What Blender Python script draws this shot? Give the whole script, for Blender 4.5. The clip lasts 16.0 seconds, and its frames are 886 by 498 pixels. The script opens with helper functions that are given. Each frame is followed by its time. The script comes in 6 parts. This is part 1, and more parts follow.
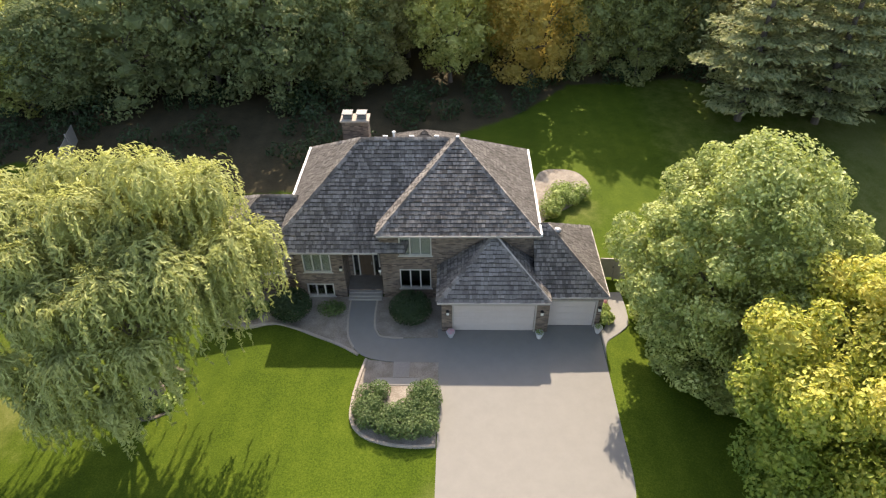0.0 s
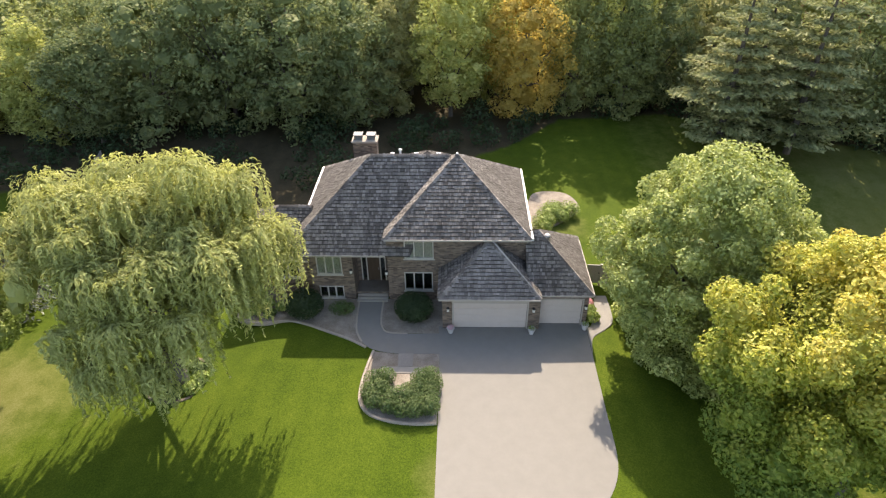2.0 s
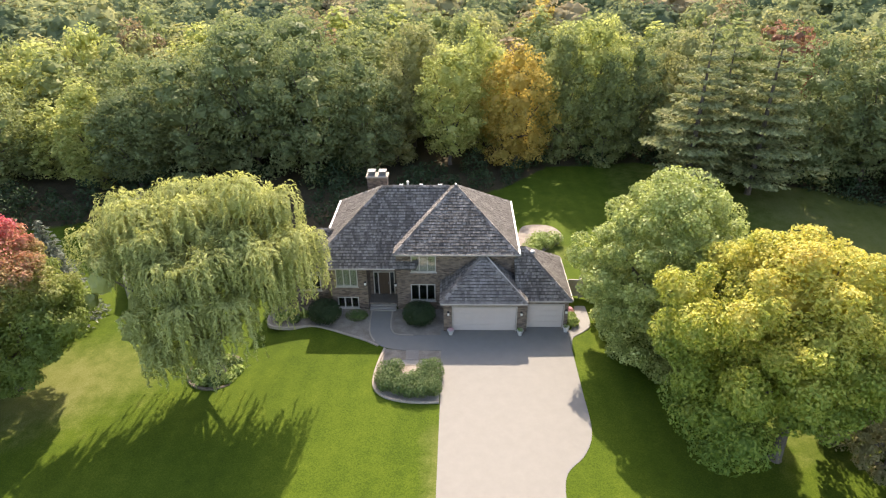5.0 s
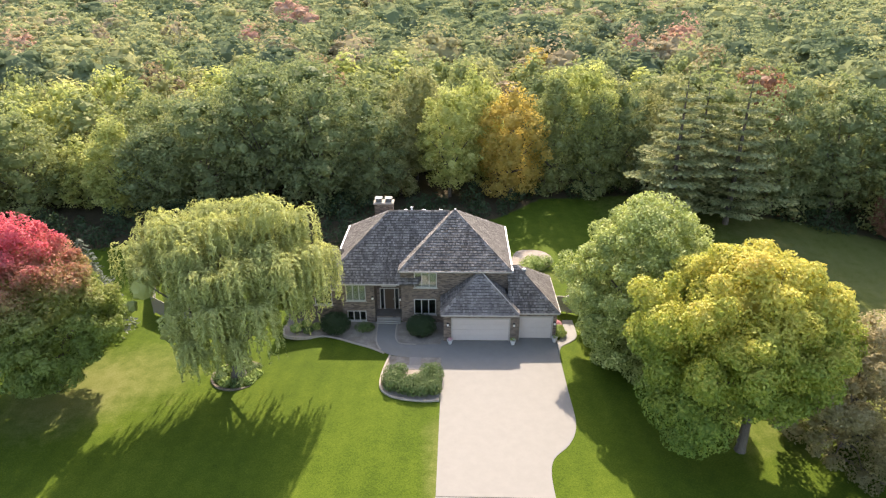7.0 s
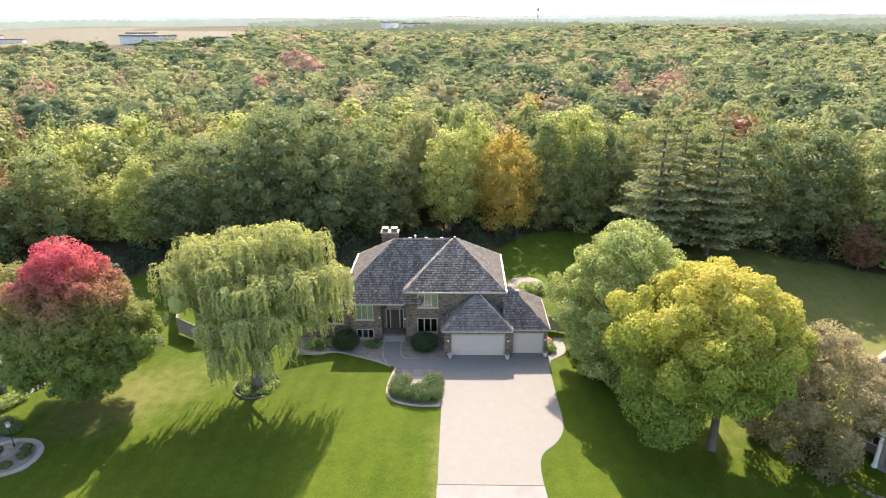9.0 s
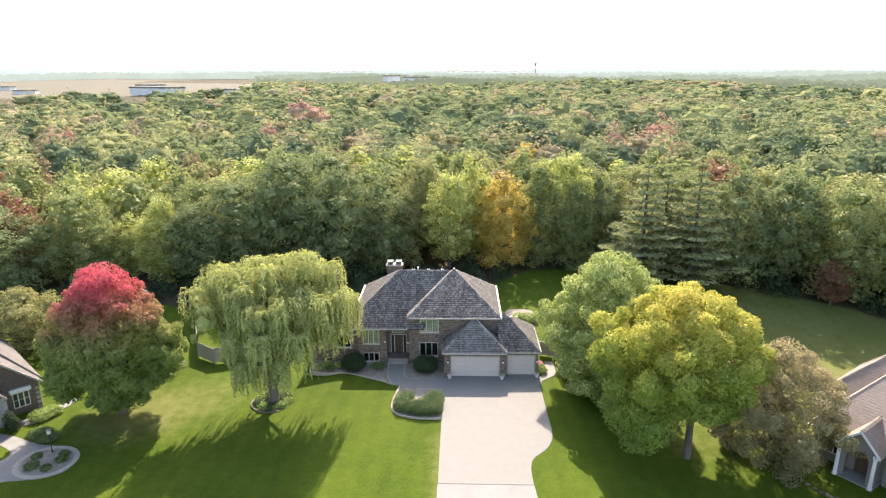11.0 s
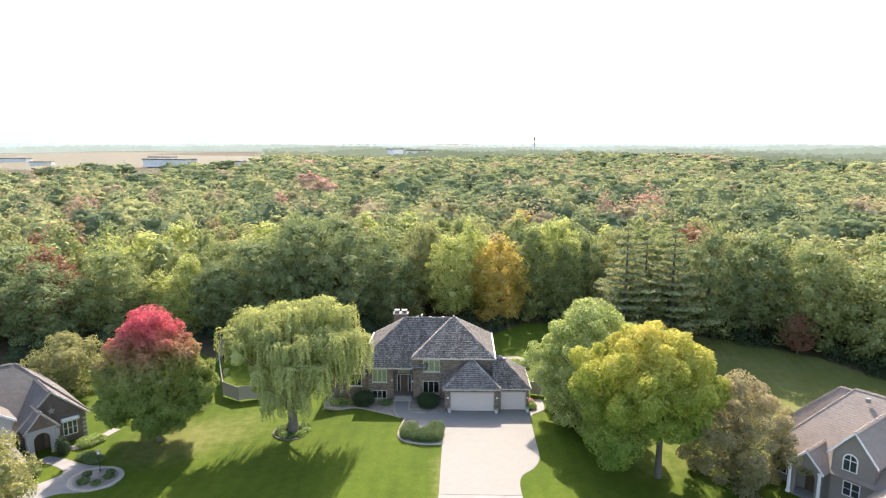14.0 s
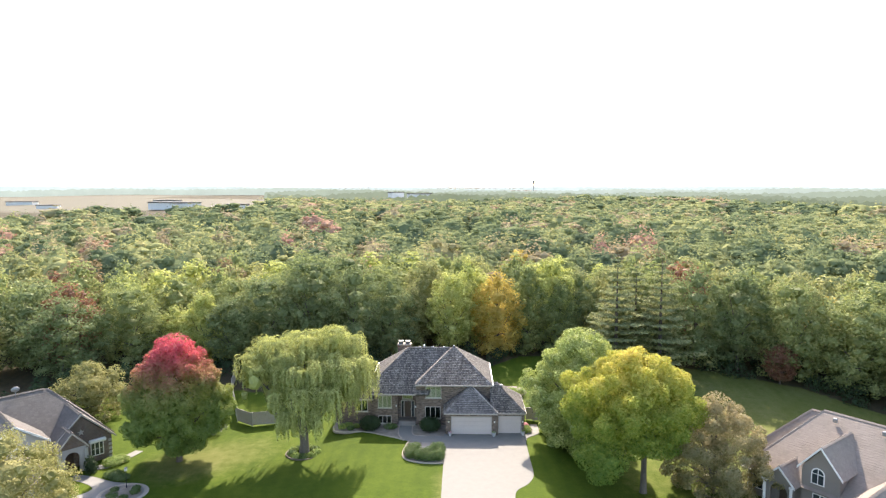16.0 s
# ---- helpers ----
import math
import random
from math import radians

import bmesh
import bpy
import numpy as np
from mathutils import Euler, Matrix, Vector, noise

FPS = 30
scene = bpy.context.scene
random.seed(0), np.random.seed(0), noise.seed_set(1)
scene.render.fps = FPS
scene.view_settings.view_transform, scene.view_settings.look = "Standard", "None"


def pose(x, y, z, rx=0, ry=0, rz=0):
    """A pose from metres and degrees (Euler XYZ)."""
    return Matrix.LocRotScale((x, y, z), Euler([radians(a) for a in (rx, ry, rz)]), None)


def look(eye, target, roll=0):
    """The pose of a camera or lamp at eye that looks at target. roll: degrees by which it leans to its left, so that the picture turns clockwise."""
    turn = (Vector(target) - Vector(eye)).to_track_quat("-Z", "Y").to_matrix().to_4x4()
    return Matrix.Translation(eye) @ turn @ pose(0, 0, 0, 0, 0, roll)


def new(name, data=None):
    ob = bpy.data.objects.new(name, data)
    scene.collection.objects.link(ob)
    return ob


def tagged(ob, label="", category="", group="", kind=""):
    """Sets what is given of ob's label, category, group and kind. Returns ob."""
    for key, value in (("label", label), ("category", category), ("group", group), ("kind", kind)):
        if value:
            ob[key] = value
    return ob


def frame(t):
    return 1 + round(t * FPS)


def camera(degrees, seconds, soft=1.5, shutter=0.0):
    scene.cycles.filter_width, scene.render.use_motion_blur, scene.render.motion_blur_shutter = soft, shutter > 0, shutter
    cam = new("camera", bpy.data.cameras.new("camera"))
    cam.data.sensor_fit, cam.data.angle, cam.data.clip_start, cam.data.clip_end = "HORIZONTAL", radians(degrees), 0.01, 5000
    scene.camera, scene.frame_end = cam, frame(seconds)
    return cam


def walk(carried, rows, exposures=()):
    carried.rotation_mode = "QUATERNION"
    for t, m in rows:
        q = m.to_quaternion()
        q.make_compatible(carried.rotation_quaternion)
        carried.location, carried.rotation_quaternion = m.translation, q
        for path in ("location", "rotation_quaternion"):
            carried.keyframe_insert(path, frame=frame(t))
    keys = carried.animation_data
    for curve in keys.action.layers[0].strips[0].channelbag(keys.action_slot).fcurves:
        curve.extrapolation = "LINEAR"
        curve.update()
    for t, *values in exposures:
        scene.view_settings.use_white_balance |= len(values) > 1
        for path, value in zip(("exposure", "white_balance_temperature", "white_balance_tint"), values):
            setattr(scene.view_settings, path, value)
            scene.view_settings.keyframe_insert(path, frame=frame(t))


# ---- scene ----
cam = camera(71.3, 16.0, soft=1.25)
PATH = [
    (0, (0.211, -26.631, 28.174), (0.164, -25.078, 26.915), -1.0),
    (1.5, (0.156, -30.303, 28.266), (0.113, -28.679, 27.1), -0.6),
    (5.5, (0.238, -41.33, 29.211), (0.195, -39.557, 28.287), -0.6),
    (7, (0.238, -45.602, 29.773), (0.198, -43.785, 28.938), -0.3),
    (9, (0.374, -51.734, 30.435), (0.331, -49.863, 29.729), -0.4),
    (12.5, (0.387, -63.002, 30.693), (0.346, -61.052, 30.251), 0.1),
    (14.5, (0.693, -69.504, 30.752), (0.645, -67.527, 30.45), -0.0),
    (16, (0.7, -74.393, 30.688), (0.652, -72.404, 30.489), -0.0),
]
walk(cam, [(t, look(eye, target, roll)) for t, eye, target, roll in PATH], exposures=[(0, 1.44, 7350, 14), (3, 1.56, 7300, 15), (7, 1.73, 7150, 16), (11, 1.82, 6950, 15), (16, 1.82, 6800, 14)])

# ---- world, sun, exposure ----
SUN_DIR = Vector((-0.07, -1.28, -1.0)).normalized()   # the way the sunlight travels
world = bpy.data.worlds.new("world")
scene.world = world
world.use_nodes = True
wn = world.node_tree.nodes
sky = wn.new("ShaderNodeTexSky")
sky.sky_type = "NISHITA"
sky.sun_disc = False
sky.sun_elevation = radians(38)
sky.sun_rotation = radians(3)
sky.dust_density = 1.6
sky.air_density = 1.0
sky.ozone_density = 0.6
world.node_tree.links.new(sky.outputs[0], wn["Background"].inputs[0])
wn["Background"].inputs[1].default_value = 0.15
sun = new("sun", bpy.data.lights.new("sun", "SUN"))
sun.data.energy = 4.0
sun.data.angle = radians(0.6)
sun.data.color = (1.0, 0.93, 0.82)
sun.matrix_world = look((0, 0, 60), Vector((0, 0, 60)) + SUN_DIR)


# ---- materials ----
def nodes_of(name):
    m = bpy.data.materials.new(name)
    m.use_nodes = True
    nt = m.node_tree
    return m, nt, nt.nodes, nt.links


def ramp_of(nt, fac, cols):
    r = nt.nodes.new("ShaderNodeValToRGB")
    e = r.color_ramp.elements
    for i, c in enumerate(cols):
        p = i / max(1, len(cols) - 1)
        if i < 2:
            el = e[i]
            el.position = p
        else:
            el = e.new(p)
        el.color = (*c, 1)
    nt.links.new(fac, r.inputs[0])
    return r.outputs[0]


def calc(nt, op, a, b):
    n = nt.nodes.new("ShaderNodeMath")
    n.operation = op
    for i, v in enumerate((a, b)):
        if isinstance(v, (int, float)):
            n.inputs[i].default_value = v
        else:
            nt.links.new(v, n.inputs[i])
    return n.outputs[0]


def noise_of(nt, vec, scale, detail=4.0, rough=0.55):
    n = nt.nodes.new("ShaderNodeTexNoise")
    n.inputs["Scale"].default_value = scale
    n.inputs["Detail"].default_value = detail
    n.inputs["Roughness"].default_value = rough
    nt.links.new(vec, n.inputs["Vector"])
    return n.outputs["Fac"]


def spread(nt, v, lo, hi):
    n = nt.nodes.new("ShaderNodeMapRange")
    n.inputs[1].default_value, n.inputs[2].default_value = lo, hi
    nt.links.new(v, n.inputs[0])
    return n.outputs[0]


def surface(name, cols, big=0.4, fine=8.0, rough=0.8, bump=0.15, island=0.0, per_object=0.0, metal=0.0, stretch=None, depth=0.02, spec=0.4):
    """Colours from a mix of coarse and fine noise and chance per piece."""
    m, nt, n, l = nodes_of(name)
    p = n["Principled BSDF"]
    co = n.new("ShaderNodeTexCoord").outputs["Object"]
    if stretch:
        mp = n.new("ShaderNodeMapping")
        mp.inputs["Scale"].default_value = stretch
        l.new(co, mp.inputs["Vector"])
        co = mp.outputs[0]
    a, b = noise_of(nt, co, big), noise_of(nt, co, fine, 6.0, 0.65)
    w = 1.0 - island - per_object
    fac = calc(nt, "ADD", calc(nt, "MULTIPLY", spread(nt, a, 0.3, 0.7), w * 0.5), calc(nt, "MULTIPLY", spread(nt, b, 0.3, 0.7), w * 0.5))
    if island:
        g = n.new("ShaderNodeNewGeometry")
        fac = calc(nt, "ADD", fac, calc(nt, "MULTIPLY", g.outputs["Random Per Island"], island))
    if per_object:
        o = n.new("ShaderNodeObjectInfo")
        fac = calc(nt, "ADD", fac, calc(nt, "MULTIPLY", o.outputs["Random"], per_object))
    l.new(ramp_of(nt, fac, cols), p.inputs["Base Color"])
    p.inputs["Roughness"].default_value = rough
    p.inputs["Metallic"].default_value = metal
    p.inputs["Specular IOR Level"].default_value = spec
    if bump:
        bn = n.new("ShaderNodeBump")
        bn.inputs["Strength"].default_value = bump
        bn.inputs["Distance"].default_value = depth
        l.new(b, bn.inputs["Height"])
        l.new(bn.outputs[0], p.inputs["Normal"])
    return m


def leaf_mat(name, cols, patch=0.25, glow=0.36, height=None, obj=0.15, tint=False, gloss=0.03, hweight=0.6, gain=1.55):
    """Leaves: part of the light passes through. height: (low, high) turns the colour along z."""
    m, nt, n, l = nodes_of(name)
    n.remove(n["Principled BSDF"])
    tc = n.new("ShaderNodeTexCoord").outputs["Object"]
    g = n.new("ShaderNodeNewGeometry")
    o = n.new("ShaderNodeObjectInfo")
    a = spread(nt, noise_of(nt, tc, patch, 3.0), 0.3, 0.7)
    wt = hweight if height or tint else 0.0
    fac = calc(nt, "ADD", calc(nt, "MULTIPLY", a, 0.5 * (1 - wt) - obj * 0.3), calc(nt, "MULTIPLY", g.outputs["Random Per Island"], 0.5 * (1 - wt) - obj * 0.3))
    fac = calc(nt, "ADD", fac, calc(nt, "MULTIPLY", o.outputs["Random"], obj * 0.6))
    if height:
        sx = n.new("ShaderNodeSeparateXYZ")
        l.new(tc, sx.inputs[0])
        fac = calc(nt, "ADD", fac, calc(nt, "MULTIPLY", spread(nt, sx.outputs[2], *height), wt))
    if tint:
        at = n.new("ShaderNodeAttribute")
        at.attribute_name = "tint"
        fac = calc(nt, "ADD", fac, calc(nt, "MULTIPLY", at.outputs["Fac"], wt))
    col = ramp_of(nt, fac, [tuple(min(0.85, v * gain) for v in c) for c in cols])
    d, t, gl = n.new("ShaderNodeBsdfDiffuse"), n.new("ShaderNodeBsdfTranslucent"), n.new("ShaderNodeBsdfGlossy")
    gl.inputs["Roughness"].default_value = 0.6
    l.new(col, d.inputs[0])
    l.new(col, t.inputs[0])
    m1, m2 = n.new("ShaderNodeMixShader"), n.new("ShaderNodeMixShader")
    m1.inputs[0].default_value = glow
    l.new(d.outputs[0], m1.inputs[1])
    l.new(t.outputs[0], m1.inputs[2])
    m2.inputs[0].default_value = gloss
    l.new(m1.outputs[0], m2.inputs[1])
    l.new(gl.outputs[0], m2.inputs[2])
    l.new(m2.outputs[0], n["Material Output"].inputs["Surface"])
    return m


def brick_mat(name, c1, c2, mortar, bw=0.21, bh=0.075, gap=0.01, bump=0.4, rough=0.85, mottle=0.7):
    """Courses laid along both wall directions, by the wall's own coordinates."""
    m, nt, n, l = nodes_of(name)
    p = n["Principled BSDF"]
    co = n.new("ShaderNodeTexCoord").outputs["Object"]
    sx = n.new("ShaderNodeSeparateXYZ")
    l.new(co, sx.inputs[0])
    cb = n.new("ShaderNodeCombineXYZ")
    l.new(calc(nt, "ADD", sx.outputs[0], sx.outputs[1]), cb.inputs[0])
    l.new(sx.outputs[2], cb.inputs[1])
    br = n.new("ShaderNodeTexBrick")
    br.inputs["Scale"].default_value = 1.0
    br.inputs["Brick Width"].default_value = bw
    br.inputs["Row Height"].default_value = bh
    br.inputs["Mortar Size"].default_value = gap
    br.inputs["Color1"].default_value = (*c1, 1)
    br.inputs["Color2"].default_value = (*c2, 1)
    br.inputs["Mortar"].default_value = (*mortar, 1)
    l.new(cb.outputs[0], br.inputs["Vector"])
    mx = n.new("ShaderNodeMix")
    mx.data_type = "RGBA"
    mx.blend_type = "MULTIPLY"
    mx.inputs["Factor"].default_value = mottle
    l.new(br.outputs["Color"], mx.inputs["A"])
    l.new(ramp_of(nt, noise_of(nt, co, 1.3, 6.0, 0.7), [(0.45, 0.42, 0.4), (1.4, 1.38, 1.35)]), mx.inputs["B"])
    l.new(mx.outputs["Result"], p.inputs["Base Color"])
    p.inputs["Roughness"].default_value = rough
    bn = n.new("ShaderNodeBump")
    bn.inputs["Strength"].default_value = bump
    bn.inputs["Distance"].default_value = 0.01
    bn.invert = True
    l.new(br.outputs["Fac"], bn.inputs["Height"])
    l.new(bn.outputs[0], p.inputs["Normal"])
    return m


def glass_mat():
    m, nt, n, l = nodes_of("window_glass")
    n.remove(n["Principled BSDF"])
    tr, gl, mx = n.new("ShaderNodeBsdfTransparent"), n.new("ShaderNodeBsdfGlossy"), n.new("ShaderNodeMixShader")
    tr.inputs[0].default_value = (0.8, 0.84, 0.82, 1)
    gl.inputs["Roughness"].default_value = 0.04
    mx.inputs[0].default_value = 0.14
    l.new(tr.outputs[0], mx.inputs[1])
    l.new(gl.outputs[0], mx.inputs[2])
    l.new(mx.outputs[0], n["Material Output"].inputs["Surface"])
    return m


def ground_mat():
    """Lawn, worn lawn and leaf litter; which lies where comes from the sheet's attributes."""
    m, nt, n, l = nodes_of("lawn_and_litter")
    p = n["Principled BSDF"]
    co = n.new("ShaderNodeTexCoord").outputs["Object"]
    big, mid, fine = noise_of(nt, co, 0.12, 4.0), noise_of(nt, co, 0.9, 6.0, 0.7), noise_of(nt, co, 11.0, 8.0, 0.75)
    f = calc(nt, "ADD", calc(nt, "MULTIPLY", spread(nt, big, 0.3, 0.7), 0.3), calc(nt, "MULTIPLY", spread(nt, mid, 0.3, 0.7), 0.25))
    f = calc(nt, "ADD", f, calc(nt, "MULTIPLY", spread(nt, fine, 0.39, 0.61), 0.45))
    wv = n.new("ShaderNodeTexWave")
    wv.inputs["Scale"].default_value = 0.18
    wv.inputs["Distortion"].default_value = 2.5
    wv.inputs["Detail Scale"].default_value = 0.4
    l.new(co, wv.inputs["Vector"])
    f = calc(nt, "ADD", calc(nt, "MULTIPLY", f, 0.94), calc(nt, "MULTIPLY", wv.outputs["Fac"], 0.06))
    grass = ramp_of(nt, f, [(0.018, 0.036, 0.003), (0.054, 0.084, 0.006), (0.112, 0.138, 0.015)])
    dry = ramp_of(nt, f, [(0.07, 0.088, 0.015), (0.115, 0.125, 0.032), (0.18, 0.17, 0.075)])
    litter = ramp_of(nt, f, [(0.02, 0.018, 0.01), (0.06, 0.05, 0.028), (0.11, 0.075, 0.04)])
    straw = ramp_of(nt, f, [(0.1, 0.092, 0.062), (0.15, 0.135, 0.1)])

    def blend(fac, a, b):
        mx = n.new("ShaderNodeMix")
        mx.data_type = "RGBA"
        l.new(fac, mx.inputs["Factor"])
        l.new(a, mx.inputs["A"])
        l.new(b, mx.inputs["B"])
        return mx.outputs["Result"]

    def attr(name):
        a = n.new("ShaderNodeAttribute")
        a.attribute_name = name
        return a.outputs["Fac"]

    jig = calc(nt, "MULTIPLY", calc(nt, "SUBTRACT", mid, 0.5), 0.9)
    c = blend(spread(nt, calc(nt, "ADD", attr("worn"), jig), 0.25, 0.9), grass, dry)
    c = blend(spread(nt, calc(nt, "ADD", attr("litter"), jig), 0.35, 0.65), c, litter)
    c = blend(spread(nt, attr("field"), 0.4, 0.6), c, straw)
    l.new(c, p.inputs["Base Color"])
    p.inputs["Roughness"].default_value = 0.95
    p.inputs["Specular IOR Level"].default_value = 0.1
    bn = n.new("ShaderNodeBump")
    bn.inputs["Strength"].default_value = 0.5
    bn.inputs["Distance"].default_value = 0.05
    l.new(fine, bn.inputs["Height"])
    l.new(bn.outputs[0], p.inputs["Normal"])
    return m


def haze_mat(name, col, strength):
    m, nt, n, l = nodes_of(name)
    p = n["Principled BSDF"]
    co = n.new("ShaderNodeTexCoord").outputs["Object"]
    # Distance haze is put into the colour and, below, into a faint glow.
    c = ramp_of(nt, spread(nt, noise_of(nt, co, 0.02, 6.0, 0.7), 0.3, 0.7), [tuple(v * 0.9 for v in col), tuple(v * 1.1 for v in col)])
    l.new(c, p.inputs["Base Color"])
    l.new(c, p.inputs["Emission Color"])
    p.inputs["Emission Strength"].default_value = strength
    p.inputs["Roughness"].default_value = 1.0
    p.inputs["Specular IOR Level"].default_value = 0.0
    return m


M = {}
M["ground"] = ground_mat()
M["drive"] = brick_mat("driveway_pavers", (0.25, 0.24, 0.22), (0.29, 0.276, 0.252), (0.2, 0.19, 0.17), 0.24, 0.12, 0.012, 0.3, 0.9, 0.3)
M["concrete"] = surface("apron_concrete", [(0.17, 0.162, 0.15), (0.215, 0.205, 0.19), (0.26, 0.248, 0.23)], 0.5, 9, 0.9, 0.2)
M["walk"] = surface("walk_pavers", [(0.2, 0.18, 0.16), (0.28, 0.255, 0.225), (0.33, 0.3, 0.265)], 0.7, 9, 0.9, 0.2, per_object=0.4)
M["gravel"] = surface("bed_gravel", [(0.13, 0.102, 0.076), (0.24, 0.203, 0.162), (0.37, 0.33, 0.28)], 1.2, 13, 0.95, 0.9, island=0.0, depth=0.05)
M["stone"] = surface("pebble", [(0.25, 0.17, 0.12), (0.42, 0.33, 0.26), (0.62, 0.56, 0.5)], 1.0, 10, 0.9, 0.3, island=0.7)
M["kerb"] = surface("kerb_concrete", [(0.26, 0.22, 0.175), (0.35, 0.3, 0.245), (0.43, 0.38, 0.32)], 1.0, 12, 0.9, 0.3, per_object=0.2)
M["brick"] = brick_mat("tumbled_brick", (0.075, 0.05, 0.038), (0.29, 0.215, 0.165), (0.16, 0.14, 0.12), 0.3, 0.1, 0.014, mottle=0.9)
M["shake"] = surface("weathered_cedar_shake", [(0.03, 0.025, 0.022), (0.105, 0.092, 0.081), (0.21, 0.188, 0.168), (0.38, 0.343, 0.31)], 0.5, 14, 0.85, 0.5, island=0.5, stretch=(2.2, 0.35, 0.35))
# Weathered end grain, deepened to paint the shadow line under each course.
M["butt"] = surface("end_grain_and_course_shadow", [(0.018, 0.015, 0.013), (0.045, 0.038, 0.033)], 1, 12, 0.95, 0.2)
M["cream"] = surface("cream_window_paint", [(0.44, 0.41, 0.36), (0.52, 0.49, 0.43)], 0.6, 6, 0.5, 0.03)
# Copy of the cedar shake, darkened to offset the sun on side faces.
M["shake_sun_toned"] = surface("sun_toned_cedar_shake", [(0.03, 0.026, 0.023), (0.07, 0.062, 0.055), (0.115, 0.103, 0.093), (0.17, 0.152, 0.138)], 0.5, 14, 0.85, 0.5, island=0.5, stretch=(0.35, 2.2, 0.35))
M["shake_single"] = surface("wide_cedar_shake", [(0.04, 0.034, 0.03), (0.115, 0.104, 0.095), (0.2, 0.184, 0.17), (0.29, 0.268, 0.25)], 0.5, 14, 0.85, 0.5, per_object=0.4, stretch=(2.2, 0.35, 0.35))
M["ring"] = surface("mossy_edging_stone", [(0.1, 0.08, 0.055), (0.17, 0.14, 0.1)], 1, 10, 0.9, 0.3)
M["cap"] = surface("dull_flue_metal", [(0.1, 0.1, 0.1), (0.17, 0.168, 0.165)], 2, 10, 0.6, 0.1)
M["deck"] = surface("felt_and_shadow_gap", [(0.05, 0.045, 0.04), (0.09, 0.08, 0.07)], 1, 10, 0.9, 0.1)
M["trim"] = surface("taupe_painted_trim", [(0.37, 0.33, 0.29), (0.43, 0.39, 0.345)], 0.6, 6, 0.55, 0.03)
M["white"] = surface("white_paint", [(0.7, 0.69, 0.66), (0.8, 0.79, 0.77)], 0.6, 6, 0.5, 0.03)
M["garage"] = surface("blush_garage_paint", [(0.5, 0.43, 0.39), (0.56, 0.49, 0.45)], 0.5, 5, 0.5, 0.03)
M["glass"] = glass_mat()
# Near-black colour that paints the gloom of rooms behind glass.
M["dark"] = surface("unlit_interior_dark", [(0.02, 0.02, 0.02), (0.05, 0.045, 0.04)], 0.5, 4, 0.9, 0)
M["blind"] = surface("linen_blind", [(0.5, 0.46, 0.36), (0.62, 0.58, 0.47)], 0.5, 6, 0.9, 0.05)
M["oak_door"] = surface("oak_door_wood", [(0.06, 0.038, 0.024), (0.1, 0.066, 0.042)], 1, 12, 0.5, 0.15, stretch=(6, 6, 0.6))
M["metal"] = surface("galvanised_metal", [(0.22, 0.22, 0.225), (0.32, 0.32, 0.325)], 1, 9, 0.55, 0.05, metal=0.6)
M["black_metal"] = surface("black_iron", [(0.02, 0.02, 0.02), (0.045, 0.04, 0.04)], 1, 9, 0.5, 0.05)
M["lantern_glass"] = surface("frosted_lantern_glass", [(0.7, 0.68, 0.62), (0.8, 0.78, 0.72)], 1, 9, 0.3, 0.0)
M["pot"] = surface("pale_stoneware", [(0.45, 0.44, 0.44), (0.6, 0.59, 0.58)], 2, 12, 0.7, 0.1)
M["bark"] = surface("grey_brown_bark", [(0.05, 0.04, 0.032), (0.12, 0.1, 0.08), (0.2, 0.175, 0.145)], 0.8, 9, 0.95, 0.8, stretch=(3, 3, 0.6), depth=0.05)
M["fence"] = surface("vinyl_fence", [(0.3, 0.27, 0.235), (0.36, 0.33, 0.29)], 0.5, 6, 0.6, 0.05)
M["stucco"] = surface("taupe_stucco", [(0.2, 0.178, 0.155), (0.245, 0.22, 0.193)], 0.5, 20, 0.95, 0.3)
M["shingle_tan"] = surface("tan_asphalt_shingle", [(0.19, 0.155, 0.125), (0.25, 0.205, 0.17), (0.3, 0.25, 0.21)], 0.5, 12, 0.95, 0.4, island=0.3)
M["shingle_grey"] = surface("grey_shingle_tile", [(0.085, 0.076, 0.067), (0.125, 0.112, 0.1), (0.17, 0.154, 0.14)], 0.5, 12, 0.95, 0.4, island=0.3)
M["brick_brown"] = brick_mat("brown_brick", (0.13, 0.085, 0.065), (0.2, 0.14, 0.11), (0.2, 0.18, 0.16))
M["far_white"] = surface("pale_siding", [(0.6, 0.6, 0.58), (0.72, 0.72, 0.7)], 0.2, 2, 0.8, 0)

L = {}
L["willow"] = leaf_mat("willow_leaf", [(0.12, 0.13, 0.038), (0.225, 0.236, 0.075), (0.36, 0.36, 0.135)], 0.6, 0.42, gloss=0.03, gain=1.7)
L["linden"] = leaf_mat("pale_green_leaf", [(0.064, 0.085, 0.017), (0.15, 0.17, 0.045), (0.32, 0.325, 0.13)], 0.7, 0.33, gloss=0.05, gain=2.4)
L["yellow"] = leaf_mat("turning_yellow_leaf", [(0.055, 0.1, 0.014), (0.105, 0.16, 0.022), (0.21, 0.24, 0.036), (0.37, 0.33, 0.065), (0.5, 0.37, 0.1)], 0.5, 0.36, height=(2.8, 14.6), hweight=0.5, gain=1.5)
L["maple"] = leaf_mat("turning_maple_leaf", [(0.07, 0.105, 0.026), (0.115, 0.155, 0.034), (0.13, 0.165, 0.04), (0.16, 0.165, 0.05), (0.22, 0.1, 0.06), (0.33, 0.06, 0.075), (0.43, 0.1, 0.125)], 0.4, 0.4, height=(4.2, 13.6), hweight=0.72, gain=1.8)
